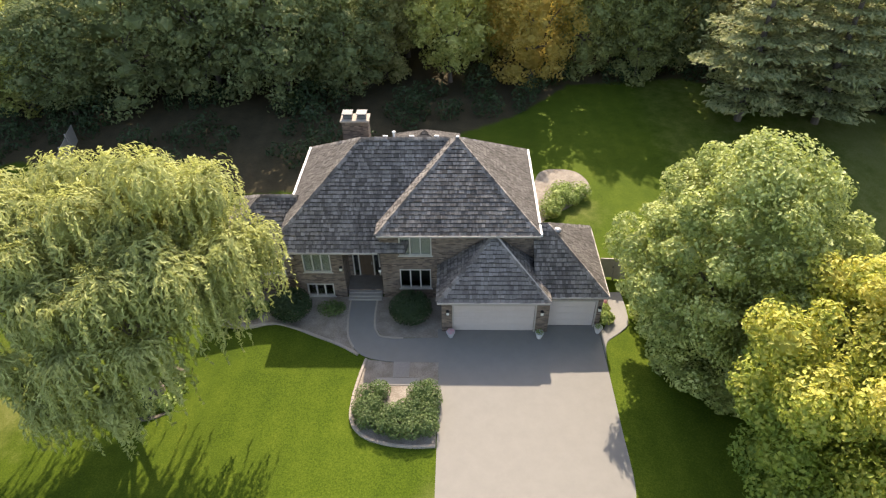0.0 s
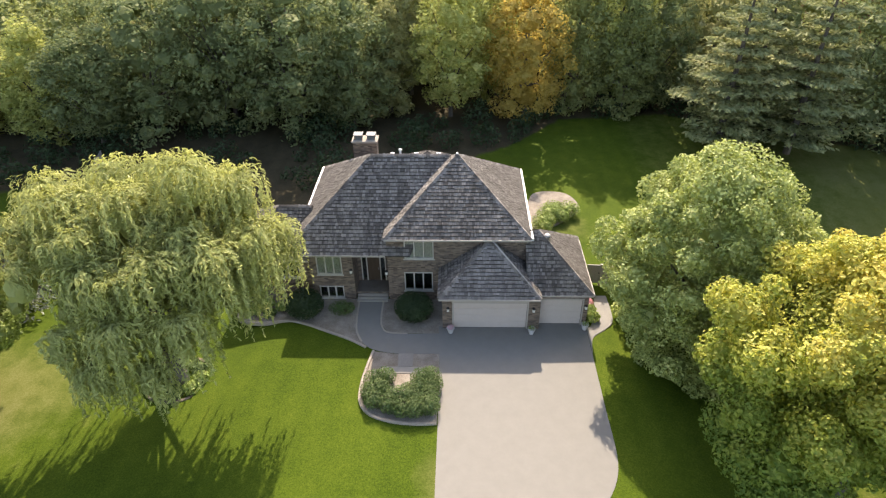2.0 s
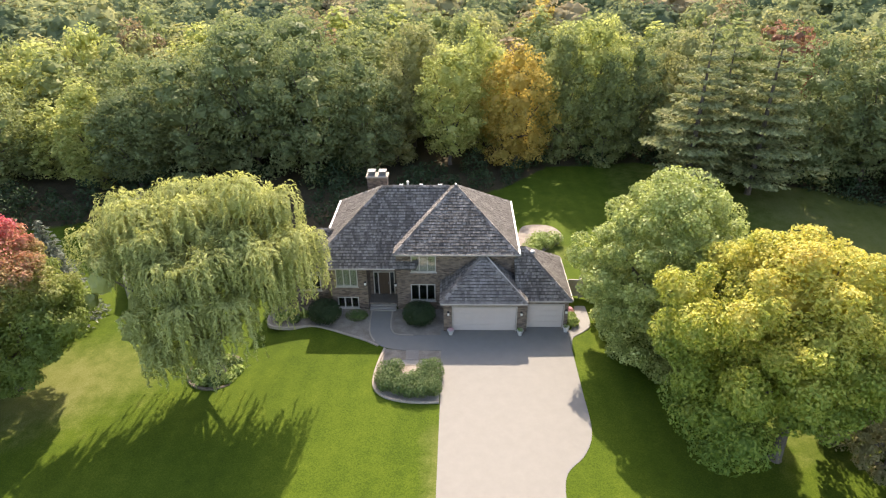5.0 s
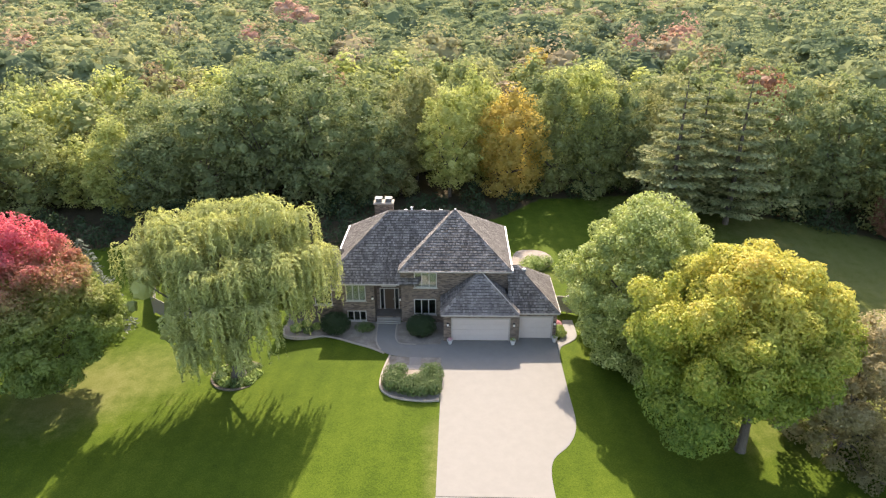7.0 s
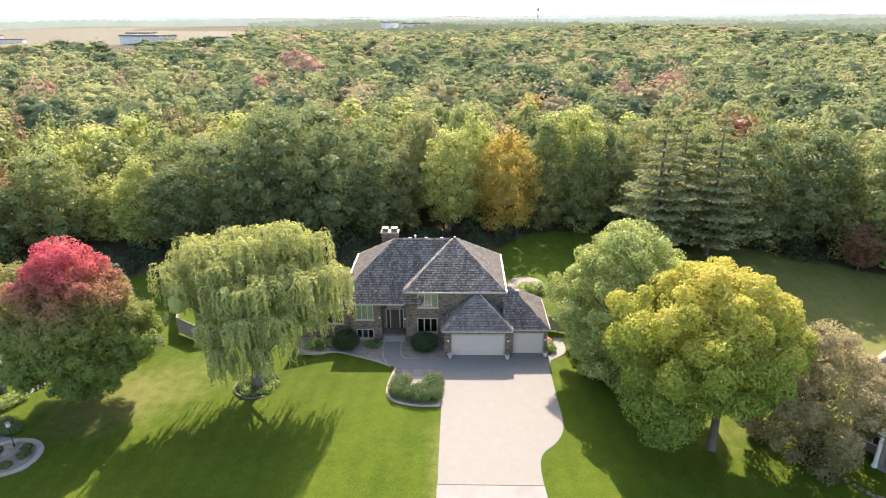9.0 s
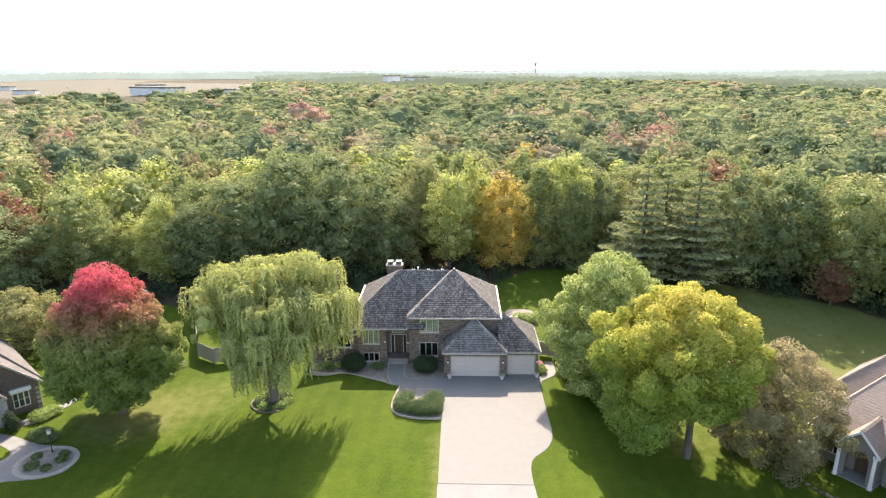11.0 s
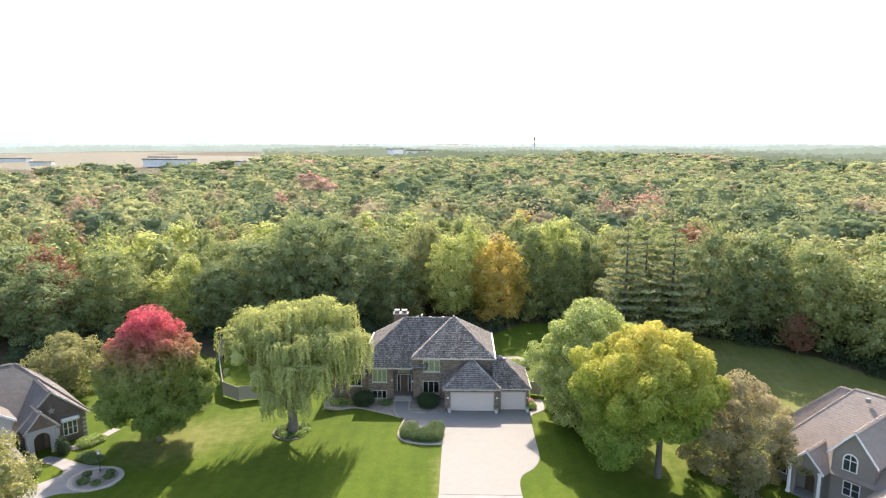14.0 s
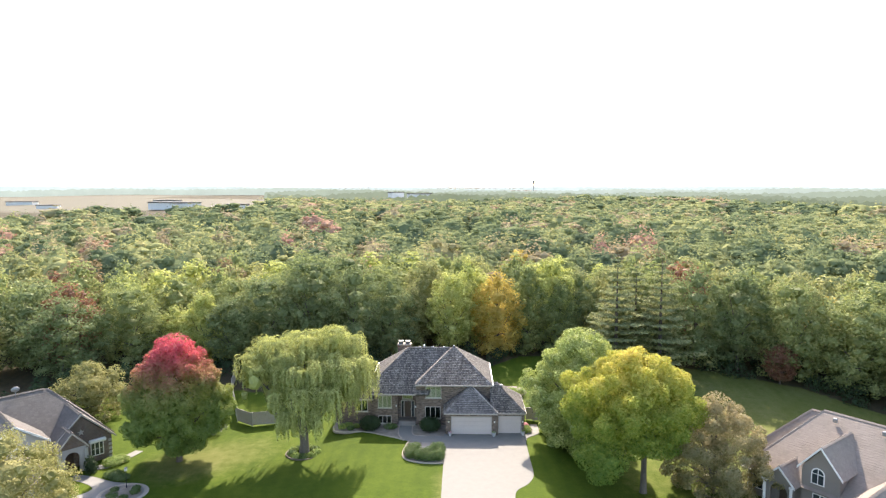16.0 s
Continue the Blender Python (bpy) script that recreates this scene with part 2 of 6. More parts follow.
L["brown"] = leaf_mat("thin_olive_brown_leaf", [(0.09, 0.09, 0.035), (0.15, 0.135, 0.06), (0.22, 0.185, 0.09), (0.3, 0.235, 0.13)], 0.3, 0.38, height=(0.0, 9.5), hweight=0.45, gain=1.6)
L["hedge"] = leaf_mat("hedge_leaf", [(0.035, 0.065, 0.015), (0.07, 0.105, 0.03), (0.14, 0.165, 0.06)], 1.2, 0.3, gain=1.6)
L["yew"] = leaf_mat("dark_yew_leaf", [(0.015, 0.03, 0.01), (0.03, 0.05, 0.015)], 1.2, 0.2)
L["plant"] = leaf_mat("garden_plant_leaf", [(0.08, 0.13, 0.025), (0.16, 0.21, 0.05), (0.32, 0.34, 0.12)], 2.0, 0.3)
L["flower"] = leaf_mat("pink_flower_petal", [(0.4, 0.12, 0.16), (0.5, 0.3, 0.33), (0.2, 0.24, 0.08)], 3.0, 0.3)
L["pine"] = leaf_mat("pine_needle", [(0.065, 0.08, 0.035), (0.13, 0.14, 0.06), (0.25, 0.235, 0.11)], 0.35, 0.3, gain=2.1)
L["spruce"] = leaf_mat("blue_spruce_needle", [(0.06, 0.07, 0.05), (0.1, 0.115, 0.085), (0.15, 0.16, 0.12)], 0.5, 0.2)
L["darkgreen"] = leaf_mat("dark_oak_leaf", [(0.055, 0.07, 0.027), (0.088, 0.105, 0.042), (0.14, 0.155, 0.068)], 0.3, 0.36, gloss=0.02, gain=2.2)
L["green"] = leaf_mat("forest_green_leaf", [(0.075, 0.09, 0.03), (0.12, 0.135, 0.048), (0.2, 0.205, 0.085)], 0.3, 0.36, gloss=0.02, gain=2.1)
L["lime"] = leaf_mat("yellow_green_leaf", [(0.13, 0.15, 0.04), (0.21, 0.22, 0.065), (0.32, 0.315, 0.125)], 0.3, 0.4, gloss=0.02, gain=2.0)
L["garden"] = leaf_mat("pale_olive_garden_leaf", [(0.12, 0.12, 0.04), (0.19, 0.18, 0.065), (0.28, 0.26, 0.12)], 0.4, 0.36, gloss=0.02, gain=1.6)
L["olive"] = leaf_mat("olive_leaf", [(0.1, 0.105, 0.04), (0.155, 0.155, 0.06), (0.23, 0.215, 0.1)], 0.2, 0.38, gloss=0.02, gain=2.1)
L["gold"] = leaf_mat("golden_leaf", [(0.18, 0.14, 0.03), (0.28, 0.215, 0.05), (0.37, 0.28, 0.08)], 0.2, 0.42, gloss=0.02, gain=1.7)
L["tan"] = leaf_mat("tan_autumn_leaf", [(0.12, 0.09, 0.045), (0.2, 0.15, 0.075), (0.3, 0.22, 0.12)], 0.2, 0.36, gain=1.3)
L["rust"] = leaf_mat("rust_leaf", [(0.13, 0.06, 0.035), (0.22, 0.11, 0.06), (0.28, 0.16, 0.09)], 0.2, 0.36, gain=1.2)
# Mixed leaf colours, greyed and blued so the far canopy carries distance haze.
L["far"] = leaf_mat("hazy_mixed_woods_leaf", [(0.062, 0.076, 0.046), (0.082, 0.1, 0.052), (0.11, 0.125, 0.06), (0.14, 0.15, 0.07), (0.185, 0.182, 0.08), (0.18, 0.152, 0.088), (0.205, 0.16, 0.1), (0.25, 0.135, 0.105)], 0.06, 0.3, tint=True, hweight=0.9, obj=0.0, gloss=0.0, gain=2.0)


# ---- mesh helpers ----
def mesh_of(name, verts, faces, mat, attrs=None, smooth=False):
    me = bpy.data.meshes.new(name)
    me.from_pydata(verts.tolist() if hasattr(verts, "tolist") else verts, [], faces.tolist() if hasattr(faces, "tolist") else faces)
    for key, vals in (attrs or {}).items():
        at = me.attributes.new(key, "FLOAT", "POINT")
        at.data.foreach_set("value", np.asarray(vals, dtype=np.float32))
    me.materials.append(mat)
    if smooth:
        me.polygons.foreach_set("use_smooth", [True] * len(me.polygons))
    me.update()
    return me


def thing(name, label, category, at=(0, 0, 0), turn=0.0, group="", kind=""):
    ob = new(name)
    ob.matrix_world = pose(*at, 0, 0, turn)
    return tagged(ob, label, category, group, kind)


def child(name, me, parent, label="", kind=""):
    ob = new(name, me)
    ob.parent = parent
    return tagged(ob, label, kind=kind)


def part(name, bm, material, parent, label="", kind=""):
    me = bpy.data.meshes.new(name)
    bm.to_mesh(me)
    bm.free()
    me.materials.append(material)
    return child(name, me, parent, label, kind)


def boxes(*bs, bevel=0.0):
    """A bmesh of boxes (x0, x1, y0, y1, z0, z1)."""
    bm = bmesh.new()
    for x0, x1, y0, y1, z0, z1 in bs:
        v = [bm.verts.new((x, y, z)) for z in (z0, z1) for x, y in ((x0, y0), (x1, y0), (x1, y1), (x0, y1))]
        for f in ((3, 2, 1, 0), (4, 5, 6, 7), (0, 1, 5, 4), (1, 2, 6, 5), (2, 3, 7, 6), (3, 0, 4, 7)):
            bm.faces.new([v[i] for i in f])
    if bevel:
        bmesh.ops.bevel(bm, geom=bm.edges[:], offset=bevel, segments=1, affect="EDGES")
    return bm


def prism(poly, z0, z1, bevel=0.0):
    """An upright prism over a plan polygon; z0 and z1 may be functions of x, y."""
    bm = bmesh.new()
    lo = [bm.verts.new((x, y, z0(x, y) if callable(z0) else z0)) for x, y in poly]
    hi = [bm.verts.new((x, y, z1(x, y) if callable(z1) else z1)) for x, y in poly]
    top = bm.faces.new(hi)
    bm.faces.new(lo[::-1])
    for i in range(len(poly)):
        j = (i + 1) % len(poly)
        bm.faces.new((lo[i], lo[j], hi[j], hi[i]))
    bmesh.ops.recalc_face_normals(bm, faces=bm.faces[:])
    if bevel:
        bmesh.ops.bevel(bm, geom=list(top.edges), offset=bevel, segments=2, affect="EDGES")
    return bm


def slab(poly, thick):
    """A plate under a 3D polygon, thick metres straight down."""
    bm = bmesh.new()
    hi = [bm.verts.new(p) for p in poly]
    lo = [bm.verts.new((p[0], p[1], p[2] - thick)) for p in poly]
    bm.faces.new(hi)
    bm.faces.new(lo[::-1])
    for i in range(len(poly)):
        j = (i + 1) % len(poly)
        bm.faces.new((lo[i], lo[j], hi[j], hi[i]))
    bmesh.ops.recalc_face_normals(bm, faces=bm.faces[:])
    return bm


def tube(pts, radii, sides=7):
    """Vertices and faces of a tapered limb."""
    vs, fs = [], []
    pts = [Vector(p) for p in pts]
    for i, p in enumerate(pts):
        d = (pts[min(i + 1, len(pts) - 1)] - pts[max(i - 1, 0)]).normalized()
        a = d.orthogonal().normalized()
        b = d.cross(a)
        for k in range(sides):
            t = 2 * math.pi * k / sides
            vs.append(tuple(p + (a * math.cos(t) + b * math.sin(t)) * radii[i]))
    for i in range(len(pts) - 1):
        for k in range(sides):
            k2 = (k + 1) % sides
            fs.append((i * sides + k, i * sides + k2, (i + 1) * sides + k2, (i + 1) * sides + k))
    return vs, fs


def joined(tubes):
    vs, fs = [], []
    for v, f in tubes:
        o = len(vs)
        vs += v
        fs += [tuple(i + o for i in q) for q in f]
    return vs, fs


def leaf_cards(pts, nrm, size, rng, aspect=0.6, along=None, bend=0.22):
    """One folded leaf (a four-cornered lozenge) at each point."""
    n = len(pts)
    nrm = nrm / (np.linalg.norm(nrm, axis=1, keepdims=True) + 1e-9)
    r = rng.normal(size=(n, 3)) if along is None else along
    t = r - nrm * np.sum(r * nrm, axis=1, keepdims=True)
    t /= np.linalg.norm(t, axis=1, keepdims=True) + 1e-9
    b = np.cross(nrm, t)
    s = (size * rng.uniform(0.6, 1.3, size=(n, 1)))
    w = s * aspect
    fold = nrm * w * bend
    v = np.stack([pts + t * s * 0.5, pts + b * w * 0.5 + fold, pts - t * s * 0.5, pts - b * w * 0.5 + fold], axis=1).reshape(-1, 3)
    f = np.arange(4 * n).reshape(-1, 4)
    return v, f


def ellipsoid_leaves(lobes, count, size, rng, loose=0.5, aspect=0.65, inner=0.72, up=0.35, deep=0.54):
    """Leaves on the outer shells of a heap of ellipsoids (x, y, z, rx, ry, rz)."""
    lobes = np.array(lobes, dtype=float)
    area = (lobes[:, 3] * lobes[:, 4] * lobes[:, 5]) ** (2 / 3)
    area[0] *= 0.75 if len(lobes) > 6 else 1.0
    pick = rng.choice(len(lobes), size=int(count * 2.2), p=area / area.sum())
    d = rng.normal(size=(len(pick), 3))
    d /= np.linalg.norm(d, axis=1, keepdims=True)
    rad = 0.87 + deep * 0.5 - deep * rng.uniform(size=(len(pick), 1)) ** 1.6
    p = lobes[pick, :3] + d * rad * lobes[pick, 3:]
    keep = np.ones(len(p), bool)
    for i, lb in enumerate(lobes):
        q = np.linalg.norm((p - lb[:3]) / lb[3:], axis=1)
        keep &= (q > inner) | (pick == i)
    p, d, pick = p[keep][:count], d[keep][:count], pick[keep][:count]
    nrm = d / lobes[pick, 3:] * lobes[pick, 3:].mean(axis=1, keepdims=True) + np.array([0, 0, up]) + rng.normal(size=p.shape) * loose
    return leaf_cards(p, nrm, size, rng, aspect)


ICO = {}
for level in (1, 2, 3):
    ico_bm = bmesh.new()
    bmesh.ops.create_icosphere(ico_bm, subdivisions=level, radius=1.0)
    ICO[level] = (np.array([v.co[:] for v in ico_bm.verts]), np.array([[v.index for v in f.verts] for f in ico_bm.faces]))
    ico_bm.free()


def cores(lobes, rng, fill=0.5, level=2, rough=0.13):
    """The dense inside of each lump of a crown, rough all over."""
    tv, tf = ICO[level]
    vs, fs = [], []
    for i, lb in enumerate(lobes):
        vs.append(tv * (1 + rough * rng.normal(size=(len(tv), 1))) * np.array(lb[3:]) * fill + np.array(lb[:3]))
        fs.append(tf + i * len(tv))
    return np.concatenate(vs), np.concatenate(fs)


def crown_mesh(lobes, count, size, rng, mat, dense=None, level=2, fill=0.5, loose=0.5, name="crown"):
    """Leaves over the lumps, and the dense foliage inside them."""
    v, f = ellipsoid_leaves(lobes, count, size, rng, loose=loose)
    cv, cf = cores(lobes if dense is None else lobes[:dense], rng, fill, level)
    return mesh_of(name, np.concatenate([v, cv]), f.tolist() + (cf + len(v)).tolist(), mat)


def profile_lobes(pr, prof, k, r, sub=4, heart=0.72, hearts=5, shift=(0, 0), squash=1.0, flat=0.85, wild=0.06):
    """A crown after a profile (height, radius): some hearts, k lumps on its skin, then smaller lumps on those."""
    zs, rs = [p[0] for p in prof], [p[1] for p in prof]
    wide = lambda z: float(np.interp(z, zs, rs))
    out, small = [], []
    for i in range(hearts):
        z = zs[0] + (zs[-1] - zs[0]) * (i + 0.5) / hearts
        q = wide(z) * heart
        out.append((shift[0], shift[1], z, q, q * squash, (zs[-1] - zs[0]) / hearts * 0.85))
    grid = np.linspace(zs[0], zs[-1], 80)
    area = np.cumsum([wide(z) + 0.6 for z in grid])
    for i in range(k):
        z = float(np.interp((i + 0.5) / k * area[-1], area, grid)) + pr.uniform(-0.4, 0.4) * r
        a = i * 2.39996 + pr.uniform(-0.35, 0.35)
        q = r * pr.choice((0.6, 0.8, 1.0, 1.25, 1.4))
        slope = (wide(z - 0.6) - wide(z + 0.6)) / 1.2
        n = Vector((math.cos(a), math.sin(a), max(-0.5, min(2.5, slope)))).normalized()
        rad = max(0.0, wide(z) - q * 0.55 + pr.gauss(0, wild) * wide(z))
        c = Vector((math.cos(a) * rad + shift[0], math.sin(a) * rad * squash + shift[1], z - q * 0.25))
        out.append((*c, q, q, q * flat))
        for j in range(sub):
            e = (n * 0.9 + Vector((pr.gauss(0, 0.6), pr.gauss(0, 0.6), pr.gauss(0.25, 0.5)))).normalized()
            q2 = q * pr.uniform(0.28, 0.5)
            small.append((*(c + e * q * pr.uniform(0.75, 1.0)), q2, q2, q2 * 0.85))
    return out + small


def limbs(base_r, fork, lobes, rng, count=8, lean=(0, 0)):
    """A trunk that forks into limbs reaching to the lumps of the crown."""
    top = max(l[2] for l in lobes)
    f = Vector((lean[0], lean[1], fork))
    ts = [tube([(0, 0, -0.3), (0.02, 0, 0.25), (lean[0] * 0.4, lean[1] * 0.4, fork * 0.5), f], [base_r * 1.5, base_r * 1.08, base_r * 0.9, base_r * 0.8], 9)]
    order = list(range(1, len(lobes)))
    rng.shuffle(order)
    for i in order[:count]:
        e = Vector(lobes[i][:3])
        mid = f.lerp(e, 0.5) + Vector((rng.uniform(-0.3, 0.3), rng.uniform(-0.3, 0.3), (e - f).length * 0.08))
        ts.append(tube([f - Vector((0, 0, 0.3)), mid, e], [base_r * 0.5, base_r * 0.3, base_r * 0.1], 6))
    ts.append(tube([f, (f.x * 0.6, f.y * 0.6, (fork + top) / 2), (0, 0, top)], [base_r * 0.7, base_r * 0.4, base_r * 0.08], 6))
    return joined(ts)


def smooth01(x):
    x = min(1.0, max(0.0, x))
    return x * x * (3 - 2 * x)


def ground_z(x, y):
    z = -0.75 * smooth01((-11 - x) / 7) - 0.45 * smooth01((-20 - x) / 14)
    z -= 1.35 * smooth01((x - 9.6) / 10) + 0.65 * smooth01((x - 20) / 13)
    z *= 1 - 0.9 * smooth01((y - 8) / 25)
    return z + 0.0066 * max(0.0, y - 220) + 3.0 * smooth01((y - 90) / 300) * math.sin(x * 0.011 + y * 0.007)


def wood_edge(x):
    """The y at which the woods begin behind the lawns."""
    pts = [(-400, -5), (-90, 4), (-60, 14), (-38, 22), (-33, 27), (-20, 25), (0, 25), (6, 29), (12, 36), (24, 38), (34, 33), (44, 28.5), (55, 22), (62, 13), (75, 0), (400, -20)]
    for (a, ya), (b, yb) in zip(pts, pts[1:]):
        if a <= x <= b:
            return ya + (yb - ya) * (x - a) / (b - a)
    return 0.0


# ---- ground ----
def ground_sheet():
    def axis(near0, near1, far):
        a = list(np.arange(near0, near1 + 0.1, 1.0))
        s, v = 1.5, near1
        hi = []
        while v < far:
            s *= 1.25
            v = min(far, v + s)
            hi.append(v)
        s, v = 1.5, near0
        lo = []
        while v > -far:
            s *= 1.25
            v = max(-far, v - s)
            lo.append(v)
        return lo[::-1] + a + hi
    xs, ys = axis(-70, 75, 4700), axis(-30, 60, 4700)
    vs, worn, litter, field = [], [], [], []
    for y in ys:
        for x in xs:
            vs.append((x, y, ground_z(x, y) - (0.03 if -16 < x < 12 and -25 < y < 16 else 0)))
            w = math.exp(-((x + 30.5) ** 2 + (y + 6.5) ** 2) / 25) * 1.0 + (0.45 + 0.5 * smooth01((x - 30) / 8)) * smooth01((x - 15) / 6) * smooth01((y + 16) / 6) + 0.5 * math.exp(-((x + 24) ** 2 + (y + 3) ** 2) / 30)
            w += 0.8 * math.exp(-((x + 1.3) / 0.7) ** 2) * smooth01((-9 - y) / 2) * smooth01((y + 26) / 3) + 0.6 * math.exp(-((x - 9.5) ** 2 + (y - 13) ** 2) / 9)
            worn.append(min(1.2, w))
            litter.append(smooth01((y - wood_edge(x) + 9 * smooth01((x + 40) / 8) * smooth01((-2 - x) / 8)) / 3.0 + 0.5) if y < 2400 else 1.0)
            f = 0.0
            for fx, fy, rx, ry in ((-620, 960, 330, 260), (-1100, 1250, 420, 420), (-420, 700, 150, 110)):
                f = max(f, smooth01((1.15 - max(abs(x - fx) / rx, abs(y - fy) / ry)) / 0.3))
            field.append(f)
    nx = len(xs)
    fs = [(j * nx + i, j * nx + i + 1, (j + 1) * nx + i + 1, (j + 1) * nx + i) for j in range(len(ys) - 1) for i in range(nx - 1)]
    ob = new("ground", mesh_of("ground", vs, fs, M["ground"], {"worn": worn, "litter": litter, "field": field}, smooth=True))
    return tagged(ob, "mown green lawn running into leaf-strewn woodland floor", "ground", kind="structure")


ground_sheet()


def curve(pts, n=6):
    """A smooth line through plan points."""
    out = []
    p = [pts[0]] + list(pts) + [pts[-1]]
    for i in range(1, len(p) - 2):
        for k in range(n):
            t = k / n
            out.append(tuple(0.5 * (2 * p[i][c] + (p[i + 1][c] - p[i - 1][c]) * t + (2 * p[i - 1][c] - 5 * p[i][c] + 4 * p[i + 1][c] - p[i + 2][c]) * t * t + (3 * p[i][c] - p[i - 1][c] - 3 * p[i + 1][c] + p[i + 2][c]) * t ** 3) for c in (0, 1)))
    return out + [tuple(pts[-1])]


def flat(name, poly, z1, mat, label, category, z0=-0.25, bevel=0.0):
    bm = prism(poly, z0, z1, bevel)
    me = bpy.data.meshes.new(name)
    bm.to_mesh(me)
    bm.free()
    me.materials.append(mat)
    return tagged(new(name, me), label, category, kind="structure")


DRIVE_RIGHT = [(5.78, 0.62), (9.0, 0.62)] + curve([(9.0, 0.3), (8.98, -3.0), (8.95, -7.0), (8.9, -10.6), (8.15, -12.6), (6.9, -14.0), (6.5, -15.4), (6.48, -17.4)])
flat("driveway", [(-0.92, -17.35), (-0.86, -8.0), (-0.9, -2.5), (-1.0, 0.16), (5.78, 0.16)] + DRIVE_RIGHT, 0.0, M["drive"], "wide pale tan paver driveway", "driveway")
flat("driveway_apron", [(-1.05, -24), (-0.95, -17.4), (6.5, -17.45), (6.9, -24)], -0.012, M["concrete"], "grey concrete driveway apron by the street", "driveway")
flat("side_path", curve([(9.02, -2.3), (9.3, -0.9), (10.2, -0.1), (10.9, 0.7), (11.05, 2.0), (11.0, 3.6)], 4) + [(10.1, 3.6), (9.9, 1.4), (9.3, 0.25), (9.02, 0.2)], 0.012, M["concrete"], "pale concrete side path to the gate", "path", bevel=0.02)
WALK_L = curve([(-6.8, 2.9), (-6.72, 0.8), (-6.45, -0.7), (-5.55, -1.95), (-3.8, -2.48), (-0.9, -2.5)])
WALK_R = curve([(-0.96, -0.56), (-4.1, -0.56), (-4.85, 0.0), (-5.05, 1.2), (-5.05, 2.9)])
flat("front_walk", WALK_L + WALK_R, 0.008, M["drive"], "curved tan paver walk to the front door", "path")
flat("entry_bed", [(-0.99, -0.54), (-4.05, -0.54), (-4.6, -0.25), (-4.9, 0.3), (-5.03, 1.2), (-5.03, 3.1), (-0.6, 3.1), (-0.6, -0.3)], -0.008, M["gravel"], "brown gravel planting bed beside the front walk", "planting bed")
BED_EDGE = curve([(-15.2, 2.2), (-15.0, 0.9), (-14.3, 0.45), (-12.9, 0.36), (-11.4, 0.6), (-10.1, 0.25), (-8.5, -0.48), (-7.0, -1.17), (-5.75, -1.95)])
flat("front_bed", BED_EDGE + [(-6.4, -0.9), (-6.72, 0.6), (-6.8, 3.1), (-10.05, 3.1), (-10.05, 3.65), (-15.2, 3.65)], -0.004, M["gravel"], "brown gravel bed along the house front", "planting bed")
HEART = curve([(-5.2, -2.3), (-5.45, -3.7), (-5.62, -5.3), (-5.52, -6.65), (-4.85, -7.55), (-3.6, -8.05), (-2.1, -8.22), (-0.92, -8.16)])
flat("island_bed", HEART + [(-0.9, -2.52), (-3.8, -2.52)], -0.002, M["gravel"], "tan gravel bed beside the driveway", "planting bed")
flat("bed_path", [(-3.5, -3.66), (-2.58, -3.66), (-2.58, -2.5), (-3.55, -2.5)], 0.02, M["walk"], "short paver strip across the gravel bed", "path")
flat("bed_step", [(-4.4, -4.25), (-1.95, -4.25), (-1.95, -3.7), (-4.4, -3.7)], 0.03, M["walk"], "tan paver band in the gravel bed", "path")
flat("back_bed", curve([(6.4, 11.0), (7.2, 12.0), (9.1, 13.5), (10.7, 15.3), (11.05, 16.8), (10.3, 18.5), (8.7, 19.0), (7.2, 18.5), (6.5, 16.5)]), 0.02, M["gravel"], "pale round gravel bed in the back lawn", "planting bed")


def kerb_run(name, pts, w, h, label, mat=None):
    """A bed edging of separate concrete blocks along a curve."""
    t = thing(name, label, "edging", kind="structure")
    for i in range(len(pts) - 1):
        a, b = Vector(pts[i]), Vector(pts[i + 1])
        d = b - a
        if d.length < 0.05:
            continue
        me = bpy.data.meshes.new("kerb_block")
        bm = boxes((0.006, d.length - 0.006, -w / 2, w / 2, -0.2, h + random.uniform(-0.01, 0.01)), bevel=0.012)
        bm.to_mesh(me)
        bm.free()
        me.materials.append(mat or M["kerb"])
        ob = child("kerb_block", me, t)
        ob.matrix_local = pose(a.x, a.y, 0, 0, 0, math.degrees(math.atan2(d.y, d.x)))


kerb_run("island_edging", HEART, 0.16, 0.1, "pale curved concrete edging round the gravel bed")
kerb_run("front_edging", BED_EDGE, 0.16, 0.08, "curved concrete edging between lawn and bed")
kerb_run("walk_edging", WALK_L[:16], 0.12, 0.05, "paver edging along the front walk")
kerb_run("entry_edging", WALK_R[4:], 0.12, 0.05, "paver edging round the small front bed")


